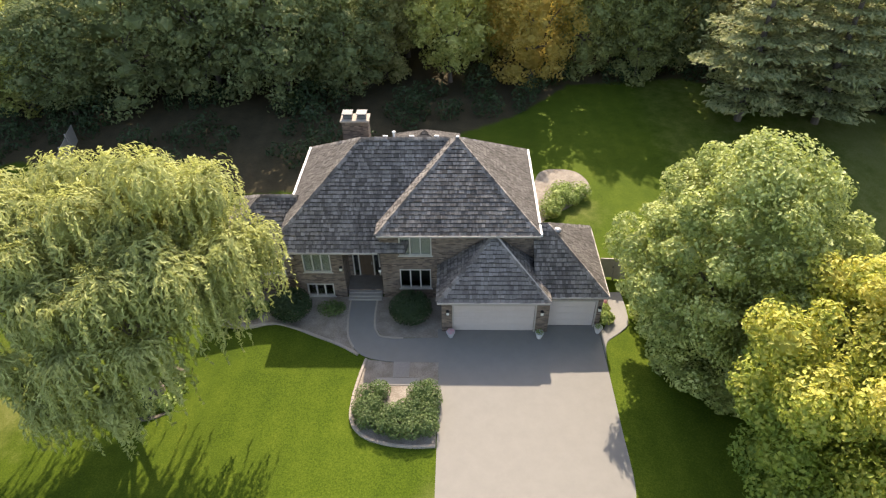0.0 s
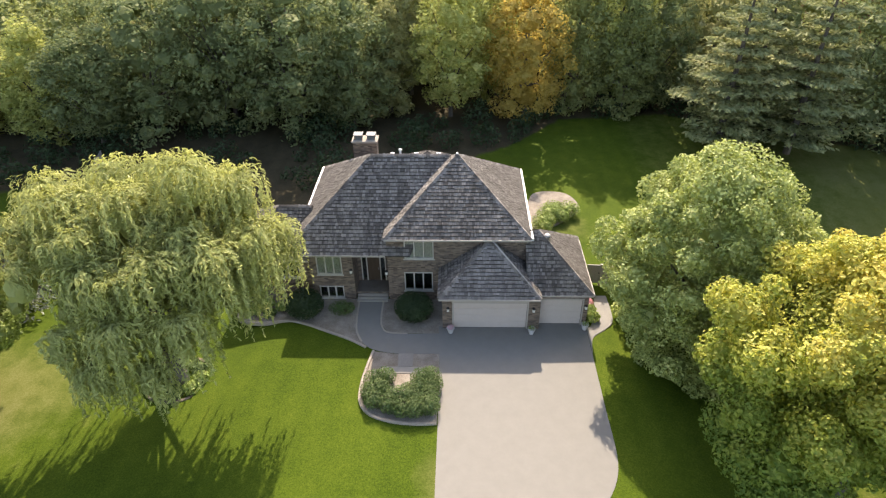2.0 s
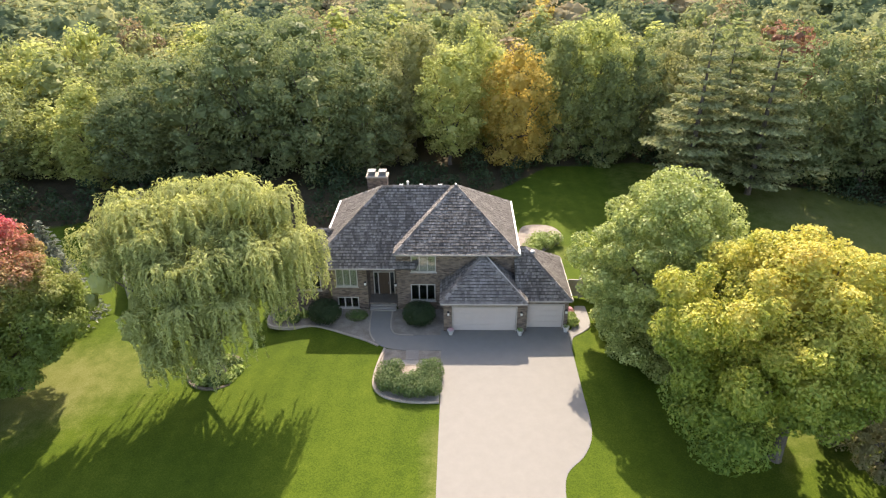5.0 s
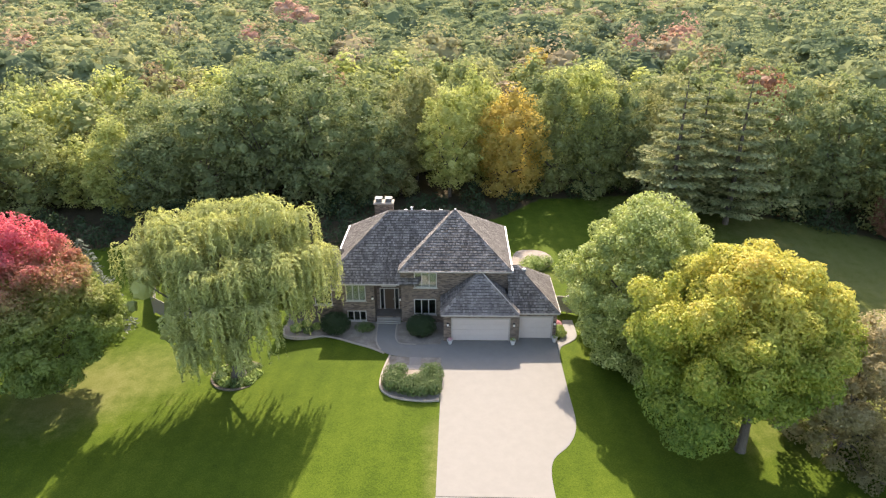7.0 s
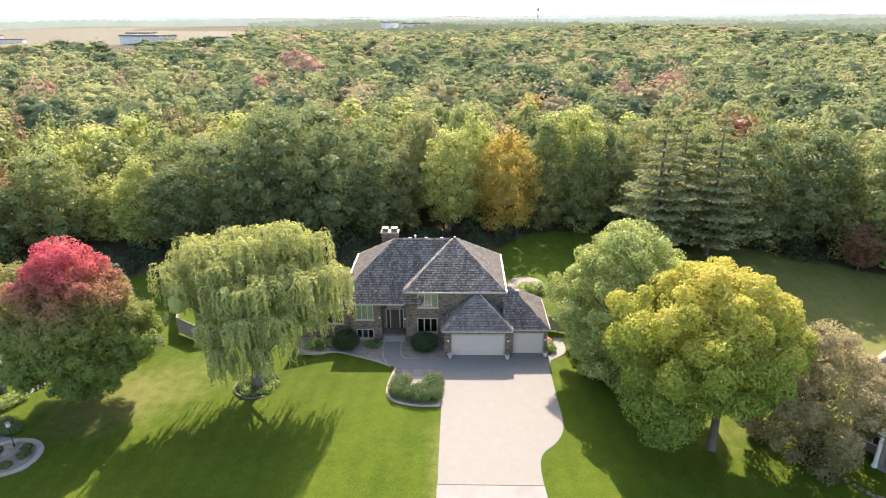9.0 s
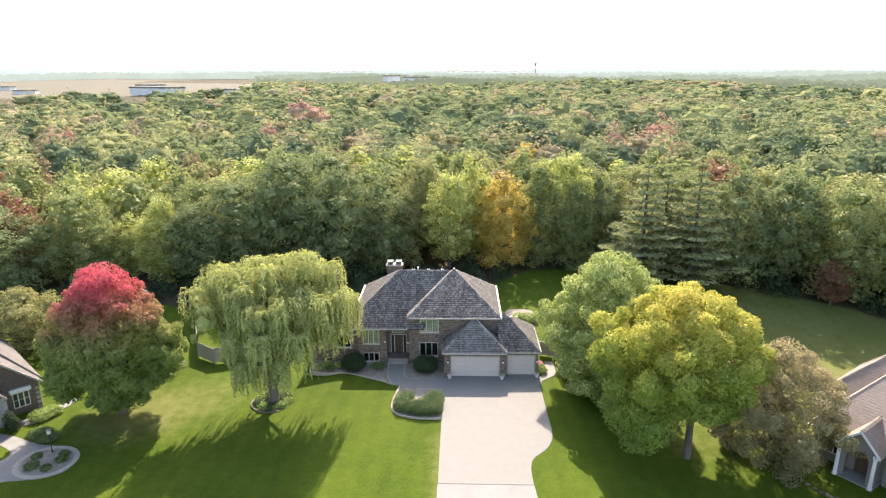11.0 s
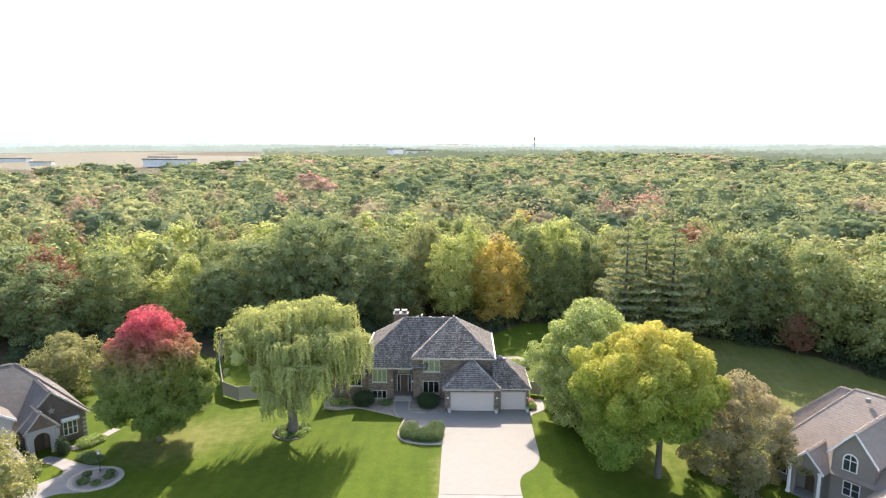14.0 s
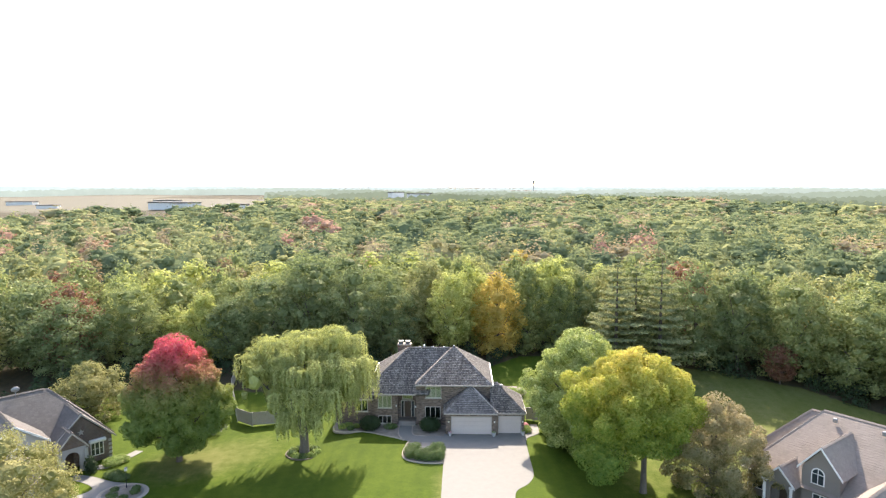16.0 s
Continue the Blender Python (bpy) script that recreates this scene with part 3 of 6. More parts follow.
# ---- house helpers ----
def wall_bm(u0, u1, z0, z1, holes, place):
    """A wall with holes through it. place(u, d, z) gives the point; d runs 0 (outside) to 1 (inside)."""
    us = sorted({u0, u1, *[h[0] for h in holes], *[h[1] for h in holes]})
    zs = sorted({z0, z1, *[h[2] for h in holes], *[h[3] for h in holes]})
    bm = bmesh.new()
    solid = {}
    for i in range(len(us) - 1):
        for j in range(len(zs) - 1):
            cu, cz = (us[i] + us[i + 1]) / 2, (zs[j] + zs[j + 1]) / 2
            solid[i, j] = not any(h[0] < cu < h[1] and h[2] < cz < h[3] for h in holes)

    def quad(*p):
        bm.faces.new([bm.verts.new(place(*q)) for q in p])
    for (i, j), s in solid.items():
        if not s:
            continue
        a, b, c, d = us[i], us[i + 1], zs[j], zs[j + 1]
        quad((a, 0, c), (b, 0, c), (b, 0, d), (a, 0, d))
        quad((b, 1, c), (a, 1, c), (a, 1, d), (b, 1, d))
        if not solid.get((i - 1, j)):
            quad((a, 1, c), (a, 0, c), (a, 0, d), (a, 1, d))
        if not solid.get((i + 1, j)):
            quad((b, 0, c), (b, 1, c), (b, 1, d), (b, 0, d))
        if not solid.get((i, j - 1)):
            quad((a, 1, c), (b, 1, c), (b, 0, c), (a, 0, c))
        if not solid.get((i, j + 1)):
            quad((a, 0, d), (b, 0, d), (b, 1, d), (a, 1, d))
    bmesh.ops.remove_doubles(bm, verts=bm.verts[:], dist=0.0005)
    bmesh.ops.recalc_face_normals(bm, faces=bm.faces[:])
    return bm


def shakes(poly, width, expo, seed, lift=0.05):
    """Courses of shakes over a sloping plane polygon (first edge: the eave). Returns vertices and faces."""
    rng = random.Random(seed)
    P = [Vector(p) for p in poly]
    u = (P[1] - P[0]).normalized()
    nrm = u.cross(P[2] - P[1]).normalized()
    if nrm.z < 0:
        nrm = -nrm
    v = nrm.cross(u)
    if v.z < 0:
        v = -v
    q = [((p - P[0]).dot(u), (p - P[0]).dot(v)) for p in P]
    vmax = max(b for a, b in q)
    vs, fs = [], []

    def span(h):
        xs = []
        for (a, b), (c, d) in zip(q, q[1:] + q[:1]):
            if (b - h) * (d - h) < 0:
                xs.append(a + (c - a) * (h - b) / (d - b))
        return (min(xs), max(xs)) if len(xs) > 1 else None
    row = -0.06
    while row < vmax - 0.03:
        # Gap above each course; over a dark deck it draws the shadow line.
        top = min(row + expo * 0.8, vmax)
        sa, sb = span(max(0.004, row)), span(max(0.01, min(top, vmax - 0.004)))
        if sa:
            sb = sb or sa
            x = sa[0]
            while x < sa[1] - 0.02:
                w = min(width * rng.uniform(0.55, 1.5), sa[1] - x)
                a0, a1 = x + 0.007, x + w - 0.007
                b0, b1 = min(max(a0, sb[0]), sb[1]), max(min(a1, sb[1]), sb[0])
                j = rng.uniform(-0.03, 0.03)
                k = lift * rng.uniform(0.75, 1.3)
                o = len(vs)
                for uu, vv, nn in ((a0, row + j, -0.01), (a1, row + j, -0.01), (a1, row + j, k), (a0, row + j, k), (b1, top, k * 0.7), (b0, top, k * 0.7)):
                    vs.append(tuple(P[0] + u * uu + v * vv + nrm * nn))
                fs += [(o, o + 1, o + 2, o + 3), (o + 3, o + 2, o + 4, o + 5), (o + 1, o + 4, o + 2), (o, o + 3, o + 5)]
                x += w
        row += expo
    return vs, fs


def caps(a, b, step=0.28, w=0.2, lift=0.09, seed=1):
    """Overlapping cap shakes up a hip or along a ridge."""
    rng = random.Random(seed)
    a, b = Vector(a), Vector(b)
    if a.z > b.z:
        a, b = b, a
    d = (b - a).normalized()
    side = d.cross(Vector((0, 0, 1))).normalized()
    up = side.cross(d)
    vs, fs = [], []
    n = max(1, int((b - a).length / step))
    for i in range(n):
        p = a + d * (i * step)
        e = p + d * step * 1.2
        h = lift * rng.uniform(0.85, 1.25)
        o = len(vs)
        for c, hh in ((p, h), (e, h * 0.55)):
            vs += [tuple(c - side * w - up * 0.06), tuple(c + up * hh), tuple(c + side * w - up * 0.06), tuple(c - up * 0.06)]
        fs += [(o, o + 1, o + 5, o + 4), (o + 1, o + 2, o + 6, o + 5), (o, o + 3, o + 2, o + 1)]
    return vs, fs


def roof(parent, name, planes, hips, mat, seed, width=0.16, expo=0.27, thick=0.16, lift=0.05, side_mat=None, cap_mat=None, single=(), butt=True):
    """A roof: per plane a deck with its courses, and the capped hips."""
    r = new(name)
    r.parent = parent
    for i, poly in enumerate(planes):
        # The dark deck shows between courses in place of their shadow.
        part("roof_deck", slab(poly, thick), M["deck"] if butt else mat, r)
        if i in single:
            vs, fs = shakes(poly, width * 1.35, expo, seed + i, lift)
            for k in range(0, len(vs), 6):
                me = mesh_of("shake", vs[k:k + 6], [tuple(q - k for q in f) for f in fs[k // 6 * 4:k // 6 * 4 + 4]], M["shake_single"])
                me.materials.append(M["butt"])
                me.polygons[0].material_index = 1
                child("shake", me, r)
            continue
        vs, fs = shakes(poly, width, expo, seed + i, lift)
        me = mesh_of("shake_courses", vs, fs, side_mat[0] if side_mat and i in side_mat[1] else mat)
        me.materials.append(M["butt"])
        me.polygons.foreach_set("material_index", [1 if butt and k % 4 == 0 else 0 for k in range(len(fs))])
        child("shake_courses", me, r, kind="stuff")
    vs, fs = joined([caps(a, b, seed=seed + k) for k, (a, b) in enumerate(hips)])
    if vs:
        child("hip_caps", mesh_of("hip_caps", vs, fs, cap_mat or mat), r, kind="stuff")
    return r


def window(parent, x0, x1, z0, z1, y, lights=3, blind=False, frame_w=0.07, depth=0.16, sill=True, mat=None, bars=0):
    """A window of several casements in a wall that faces -y; y is the wall's outer face."""
    w = new("window")
    w.parent = parent
    mat = mat or M["cream"]
    f = frame_w
    part("window_frame", boxes((x0, x1, y - 0.03, y + depth, z0, z0 + f), (x0, x1, y - 0.03, y + depth, z1 - f, z1), (x0, x0 + f, y - 0.03, y + depth, z0 + f, z1 - f), (x1 - f, x1, y - 0.03, y + depth, z0 + f, z1 - f)), mat, w)
    step = (x1 - x0 - f) / lights
    for i in range(1, lights):
        cx = x0 + f / 2 + i * step
        part("mullion", boxes((cx - f * 0.6, cx + f * 0.6, y - 0.02, y + depth - 0.02, z0 + f, z1 - f)), mat, w)
    for i in range(lights):
        a, b = x0 + f / 2 + i * step + f / 2, x0 + f / 2 + (i + 1) * step - f / 2
        part("pane", boxes((a, b, y + 0.06, y + 0.072, z0 + f, z1 - f)), M["glass"], w).visible_shadow = False
        if bars:
            part("glazing_bar", boxes((a, b, y + 0.045, y + 0.058, (z0 + z1) / 2 - 0.015, (z0 + z1) / 2 + 0.015), ((a + b) / 2 - 0.015, (a + b) / 2 + 0.015, y + 0.044, y + 0.057, z0 + f, z1 - f)), mat, w)
        if blind:
            part("blind", boxes((a + 0.02, b - 0.02, y + 0.13, y + 0.14, z0 + f, z1 - f)), M["blind"], w, "drawn pale blind")
        else:
            # Flat near-black sheet in place of an unlit room.
            part("dark_room_sheet", boxes((a - 0.02, b + 0.02, y + 0.9, y + 0.92, z0 - 0.2, z1 + 0.2)), M["dark"], w)
    if sill:
        part("window_sill", boxes((x0 - 0.08, x1 + 0.08, y - 0.09, y - 0.031, z0 - 0.07, z0), bevel=0.01), mat, w)
    return w


def garage_door(parent, x0, x1, z1, y, sections=4, cols=8):
    d = new("garage_door")
    d.parent = parent
    h = z1 / sections
    for i in range(sections):
        part("door_section", boxes((x0, x1, y, y + 0.05, i * h + 0.006, (i + 1) * h - 0.006), bevel=0.008), M["garage"], d)
        cw = (x1 - x0) / cols
        for k in range(cols):
            part("raised_panel", boxes((x0 + (k + 0.12) * cw, x0 + (k + 0.88) * cw, y - 0.012, y - 0.002, (i + 0.2) * h, (i + 0.8) * h), bevel=0.005), M["garage"], d)
    part("bottom_seal", boxes((x0, x1, y - 0.005, y + 0.045, 0.0, 0.02)), M["black_metal"], d)
    return d


# ---- the brick house ----
house = thing("house", "two-storey brown brick house with grey cedar shake hip roofs", "house")
WY = 3.05
win_up, win_low = (-3.42, -1.4, 3.6, 5.12), (-3.48, -1.48, 0.85, 2.45)
win_a, win_b = (-9.6, -7.82, 2.22, 3.86), (-9.6, -7.86, 0.12, 1.2)
south = lambda y: (lambda u, d, z: (u, y + d * 0.3, z))
west = lambda x: (lambda u, d, z: (x + d * 0.3, u, z))
east = lambda x: (lambda u, d, z: (x - d * 0.3, u, z))
north = lambda y: (lambda u, d, z: (u, y - d * 0.3, z))
W = lambda bm, label="": part("wall", bm, M["brick"], house, label)
W(wall_bm(-4.62, 4.9, -0.3, 5.32, [win_up, win_low], south(WY)))
W(wall_bm(WY + 0.3, 12.6, -0.3, 5.32, [], east(4.9)))
W(wall_bm(WY + 0.3, 4.8, -0.3, 5.32, [], west(-4.62)))
W(wall_bm(-10.1, -7.05, -0.3, 4.2, [win_a, win_b], south(WY)))
W(wall_bm(WY + 0.3, 13.6, -0.3, 4.9, [], west(-10.1)))
W(wall_bm(WY + 0.3, 4.8, -0.3, 4.4, [], east(-7.05)))
DOORS = (-6.78, -4.98, 0.42, 2.55)
TRANSOM = (-6.6, -5.2, 2.75, 3.4)
W(wall_bm(-7.05, -4.62, -0.3, 4.5, [DOORS, TRANSOM], south(4.8)))
W(wall_bm(-9.8, 4.6, -0.3, 4.9, [], north(13.6)))
window(house, *win_up, WY, 3, True)
window(house, *win_low, WY, 3)
window(house, *win_a, WY, 3, True)
window(house, *win_b, WY, 3)
window(house, *TRANSOM, 4.8, 1, True, sill=False)

# front door with sidelights, stoop and steps
entry = new("entry_door")
entry.parent = house
a, b, c, d = DOORS
part("door_frame", boxes((a, a + 0.07, 4.75, 4.95, c, d), (b - 0.07, b, 4.75, 4.95, c, d), (a, b, 4.75, 4.95, d, d + 0.07), (a + 0.38, a + 0.45, 4.75, 4.95, c, d), (b - 0.45, b - 0.38, 4.75, 4.95, c, d)), M["cream"], entry)
leaf = part("door_leaf", boxes((a + 0.45, b - 0.45, 4.82, 4.87, c, d), bevel=0.01), M["oak_door"], entry, "oak front door")
part("door_panel", boxes((a + 0.55, b - 0.55, 4.8, 4.819, c + 0.2, c + 0.9), (a + 0.55, b - 0.55, 4.8, 4.819, c + 1.05, d - 0.2), bevel=0.008), M["oak_door"], leaf)
part("door_handle", boxes((b - 0.56, b - 0.52, 4.74, 4.8, c + 0.95, c + 1.15), bevel=0.008), M["metal"], leaf)
for s0, s1 in ((a + 0.07, a + 0.38), (b - 0.38, b - 0.07)):
    part("sidelight_pane", boxes((s0, s1, 4.84, 4.85, c, d)), M["glass"], entry).visible_shadow = False
# Another near-black sheet, painted as the unlit hall behind the sidelights.
part("dark_hall_sheet", boxes((a, b, 5.4, 5.42, c - 0.1, d + 0.9)), M["dark"], entry)
part("porch_floor", boxes((-7.04, -4.64, 3.4, 4.79, -0.2, 0.4), bevel=0.02), M["brick"], house, "brick porch floor")
for i in range(3):
    part("porch_step", boxes((-6.95, -4.75, 2.72 + i * 0.24, 3.4, -0.2, 0.1 + i * 0.1), bevel=0.015), M["walk"], house, "stone entry step")

# garages
W(wall_bm(-0.75, 5.75, -0.3, 2.75, [(0.0, 4.88, -0.3, 2.2)], south(0.0)))
W(wall_bm(0.3, 3.05, -0.3, 2.75, [], west(-0.75)))
W(wall_bm(5.75, 9.0, -0.3, 2.62, [(5.85, 8.6, -0.3, 2.15)], south(0.46)))
W(wall_bm(0.76, 7.4, -0.3, 2.62, [], east(9.0)))
W(wall_bm(5.2, 8.7, -0.3, 2.62, [], north(7.4)))
garage_door(house, 0.0, 4.88, 2.2, 0.1)
garage_door(house, 5.85, 8.6, 2.15, 0.56, cols=4)
part("door_casing", boxes((-0.1, -0.002, -0.03, -0.004, 0, 2.2), (4.882, 4.98, -0.03, -0.004, 0, 2.2), (-0.1, 4.98, -0.03, -0.004, 2.202, 2.34)), M["trim"], house)
part("door_casing", boxes((5.77, 5.848, 0.43, 0.456, 0, 2.15), (8.602, 8.7, 0.43, 0.456, 0, 2.15), (5.77, 8.7, 0.43, 0.456, 2.152, 2.27)), M["trim"], house)

# low wing behind the willow
W(wall_bm(-15.2, -10.12, -0.3, 3.25, [(-12.6, -11.0, 1.5, 3.05)], south(3.6)))
W(wall_bm(3.9, 9.6, -0.3, 3.25, [], west(-15.2)))
W(wall_bm(-14.9, -10.12, -0.3, 3.25, [], north(9.6)))
window(house, -12.6, -11.0, 1.5, 3.05, 3.6, 2)

# roofs
A, EL, ER = (0.2, 8.0, 9.14), (-4.72, 2.78, 5.4), (5.2, 2.78, 5.4)
BR, BL = (5.25, 12.9, 5.4), (-4.72, 12.9, 5.4)
# Plane 1 of each roof is a side face and takes the darkened copy.
side = (M["shake_sun_toned"], (1,))
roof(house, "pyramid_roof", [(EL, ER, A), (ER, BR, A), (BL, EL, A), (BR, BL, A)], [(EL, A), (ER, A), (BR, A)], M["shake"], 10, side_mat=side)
RL, RR = (-5.96, 8.5, 8.85), (-0.3, 8.5, 8.85)
FL, FR = (-10.45, 2.6, 4.22), (-3.0, 2.6, 4.22)
ML = (-10.72, 3.64, 5.04)
KL, KR = (-10.72, 13.95, 5.04), (-1.0, 13.95, 5.04)
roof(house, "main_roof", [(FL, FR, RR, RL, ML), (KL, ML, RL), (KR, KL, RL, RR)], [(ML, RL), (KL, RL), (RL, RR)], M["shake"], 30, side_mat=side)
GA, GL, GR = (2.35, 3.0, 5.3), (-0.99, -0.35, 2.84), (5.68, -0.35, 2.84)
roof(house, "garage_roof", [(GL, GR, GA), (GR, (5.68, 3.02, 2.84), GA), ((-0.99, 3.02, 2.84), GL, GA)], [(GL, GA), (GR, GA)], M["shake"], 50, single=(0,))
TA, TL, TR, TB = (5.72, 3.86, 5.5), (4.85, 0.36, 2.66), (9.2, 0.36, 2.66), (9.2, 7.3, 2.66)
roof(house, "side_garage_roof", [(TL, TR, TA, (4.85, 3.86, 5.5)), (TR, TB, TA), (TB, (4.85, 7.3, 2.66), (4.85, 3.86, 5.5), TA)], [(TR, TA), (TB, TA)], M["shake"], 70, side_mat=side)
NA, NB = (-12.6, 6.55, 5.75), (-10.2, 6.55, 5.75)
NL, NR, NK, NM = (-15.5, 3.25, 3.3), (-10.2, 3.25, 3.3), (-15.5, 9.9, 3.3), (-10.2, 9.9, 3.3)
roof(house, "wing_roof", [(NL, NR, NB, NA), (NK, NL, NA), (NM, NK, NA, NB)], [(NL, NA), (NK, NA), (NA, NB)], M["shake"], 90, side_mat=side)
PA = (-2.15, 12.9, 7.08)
roof(house, "rear_roof", [((-4.6, 10.4, 5.4), (0.3, 10.4, 5.4), PA), ((-4.6, 15.4, 5.4), (-4.6, 10.4, 5.4), PA), ((0.3, 10.4, 5.4), (0.3, 15.4, 5.4), PA), ((0.3, 15.4, 5.4), (-4.6, 15.4, 5.4), PA)], [], M["shake_sun_toned"], 110)


def gutter(p, q, mat, w=0.12, h=0.13, up=0.0):
    """A gutter and fascia board along an eave."""
    p, q = Vector(p), Vector(q)
    d = (q - p)
    ln = d.length
    me_bm = boxes((0, ln, -w, 0.0, -h, -0.005), (0, ln, 0.002, 0.05, -h - 0.06, -0.02), bevel=0.01)
    ob = part("gutter", me_bm, mat, house)
    ob.matrix_local = pose(p.x, p.y, p.z + up, 0, 0, math.degrees(math.atan2(d.y, d.x)))


gutter(EL, ER, M["trim"])
gutter(ER, BR, M["white"], 0.13, 0.18, 0.07)
gutter(FL, (-4.7, 2.6, 4.22), M["trim"])
gutter(KL, (-10.72, 7.6, 5.04), M["white"], 0.14, 0.18, 0.08)
gutter(GL, GR, M["trim"])
gutter((5.7, 0.36, 2.66), TR, M["trim"])
gutter(TR, TB, M["trim"])
gutter(NL, NR, M["trim"])
for poly in ((EL, ER, (5.2, WY, 5.4), (-4.72, WY, 5.4)), (FL, (-4.7, 2.6, 4.22), (-4.7, WY, 4.22), (-10.45, WY, 4.22)), (GL, GR, (5.68, 0, 2.84), (-0.99, 0, 2.84)), ((5.7, 0.36, 2.66), TR, (9.2, 0.46, 2.66), (5.7, 0.46, 2.66))):
    part("soffit", slab([(x, y, z - 0.17) for x, y, z in poly], 0.02), M["trim"], house)
part("porch_ceiling", boxes((-7.04, -4.64, 3.06, 4.79, 4.0, 4.03)), M["trim"], house)
# the flashed rake between the two garage roofs
part("flashing", slab([(5.72, -0.3, 2.93), (5.6, -0.3, 2.93), (2.42, 2.95, 5.36), (2.54, 2.95, 5.36)], 0.03), M["trim"], house)

# chimney with two flues, vents
chim = new("chimney")
chim.parent = house
part("stack", boxes((-7.8, -6.0, 11.75, 12.75, 4.6, 8.25)), M["brick"], chim, "brick chimney stack")
part("chimney_crown", boxes((-7.9, -5.9, 11.65, 12.85, 8.25, 8.4), bevel=0.03), M["kerb"], chim)
for cx in (-7.4, -6.42):
    fl = part("flue_cap", boxes((cx - 0.3, cx + 0.3, 11.95, 12.55, 8.4, 8.66), bevel=0.02), M["cap"], chim, "dull grey metal flue cap")
    part("cap_lid", boxes((cx - 0.36, cx + 0.36, 11.88, 12.62, 8.74, 8.8), (cx - 0.25, cx + 0.25, 12.0, 12.5, 8.66, 8.74), bevel=0.01), M["cap"], fl)


def vent(x, y, z, r, h, mat):
    bm = bmesh.new()
    bmesh.ops.create_cone(bm, cap_ends=True, segments=12, radius1=r * 0.6, radius2=r * 0.6, depth=h, matrix=Matrix.Translation((x, y, z + h / 2)))
    bmesh.ops.create_uvsphere(bm, u_segments=12, v_segments=6, radius=r, matrix=Matrix.Translation((x, y, z + h)) @ Matrix.Diagonal((1, 1, 0.6, 1)))
    part("roof_vent", bm, mat, house, "pale dome roof vent")


vent(-3.9, 8.9, 8.6, 0.13, 0.45, M["white"])
vent(6.35, 3.65, 4.85, 0.24, 0.3, M["metal"])
for vx in (-4.6, -2.9, -1.3):
    part("ridge_vent", boxes((vx, vx + 0.32, 8.6, 8.72, 8.86, 8.93), bevel=0.02), M["white"], house)
part("apex_cap", boxes((0.11, 0.29, 7.9, 8.1, 9.16, 9.26), bevel=0.04), M["white"], house)


# ---- fixtures, pots, gate, fences ----
def wall_lantern(x, y, z):
    t = thing("wall_lantern", "black iron wall lantern with frosted glass on the brick", "lantern", (x, y, z), group="house lanterns")
    part("back_plate", boxes((-0.06, 0.06, -0.03, 0.0, -0.12, 0.12), bevel=0.01), M["black_metal"], t)
    part("arm", boxes((-0.015, 0.015, -0.14, -0.03, 0.1, 0.13)), M["black_metal"], t)
    part("lamp_glass", boxes((-0.08, 0.08, -0.24, -0.08, -0.14, 0.08), bevel=0.02), M["lantern_glass"], t)
    part("lamp_top", boxes((-0.1, 0.1, -0.26, -0.06, 0.082, 0.13), bevel=0.03), M["black_metal"], t)


wall_lantern(-0.38, 0, 1.75)
wall_lantern(5.3, 0, 1.75)
wall_lantern(8.84, 0.46, 1.65)
wall_lantern(-7.2, 3.05, 2.6)
wall_lantern(-4.72, 3.05, 2.5)


def pot(x, y, tall, petals):
    t = thing("flower_pot", "pale stoneware pot with a small plant by the garage", "flower pot", (x, y, 0.0), group="garage pots")
    prof = [(0.0, 0.0), (0.14, 0.0), (0.2, 0.2), (0.24, tall), (0.27, tall), (0.27, tall + 0.05), (0.22, tall + 0.05), (0.2, tall - 0.03), (0.0, tall - 0.03)]
    vs, fs = [], []
    for r, z in prof:
        vs += [(r * math.cos(k * math.pi / 8), r * math.sin(k * math.pi / 8), z) for k in range(16)]
    for i in range(len(prof) - 1):
        fs += [(i * 16 + k, i * 16 + (k + 1) % 16, (i + 1) * 16 + (k + 1) % 16, (i + 1) * 16 + k) for k in range(16)]
    child("vessel", mesh_of("vessel", vs, fs, M["pot"]), t)
    rng = np.random.default_rng(int(x * 10) + 50)
    v, f = ellipsoid_leaves([(0, 0, tall + 0.1, 0.2, 0.2, 0.16)], 120, 0.08, rng)
    child("plant", mesh_of("plant", v, f, petals), t)


pot(-0.2, -0.45, 0.38, L["flower"])
pot(5.22, -0.5, 0.42, L["plant"])
pot(8.86, -0.02, 0.42, L["plant"])


def fence_run(name, pts, h, label, panel=2.4):
    """Board fence: posts, rails and panels from point to point."""
    t = thing(name, label, "fence")
    for (x0, y0), (x1, y1) in zip(pts, pts[1:]):
        a, b = Vector((x0, y0)), Vector((x1, y1))
        n = max(1, round((b - a).length / panel))
        ang = math.degrees(math.atan2(b.y - a.y, b.x - a.x))
        w = (b - a).length / n
        for i in range(n):
            p = a.lerp(b, i / n)
            z = ground_z(p.x, p.y)
            m = pose(p.x, p.y, z, 0, 0, ang)
            part("post", boxes((-0.06, 0.06, -0.06, 0.06, -0.3, h + 0.1), (-0.08, 0.08, -0.08, 0.08, h + 0.1, h + 0.14), bevel=0.012), M["fence"], t).matrix_local = m
            k = 8
            for j in range(k):
                u0 = 0.07 + (w - 0.14) * j / k
                part("board", boxes((u0 + 0.005, u0 + (w - 0.14) / k - 0.005, -0.015, 0.015, 0.05, h)), M["fence"], t).matrix_local = m
            part("rail", boxes((0.06, w - 0.06, -0.03, 0.03, h - 0.12, h - 0.02)), M["fence"], t).matrix_local = m
            part("rail", boxes((0.06, w - 0.06, -0.03, 0.03, 0.08, 0.18)), M["fence"], t).matrix_local = m


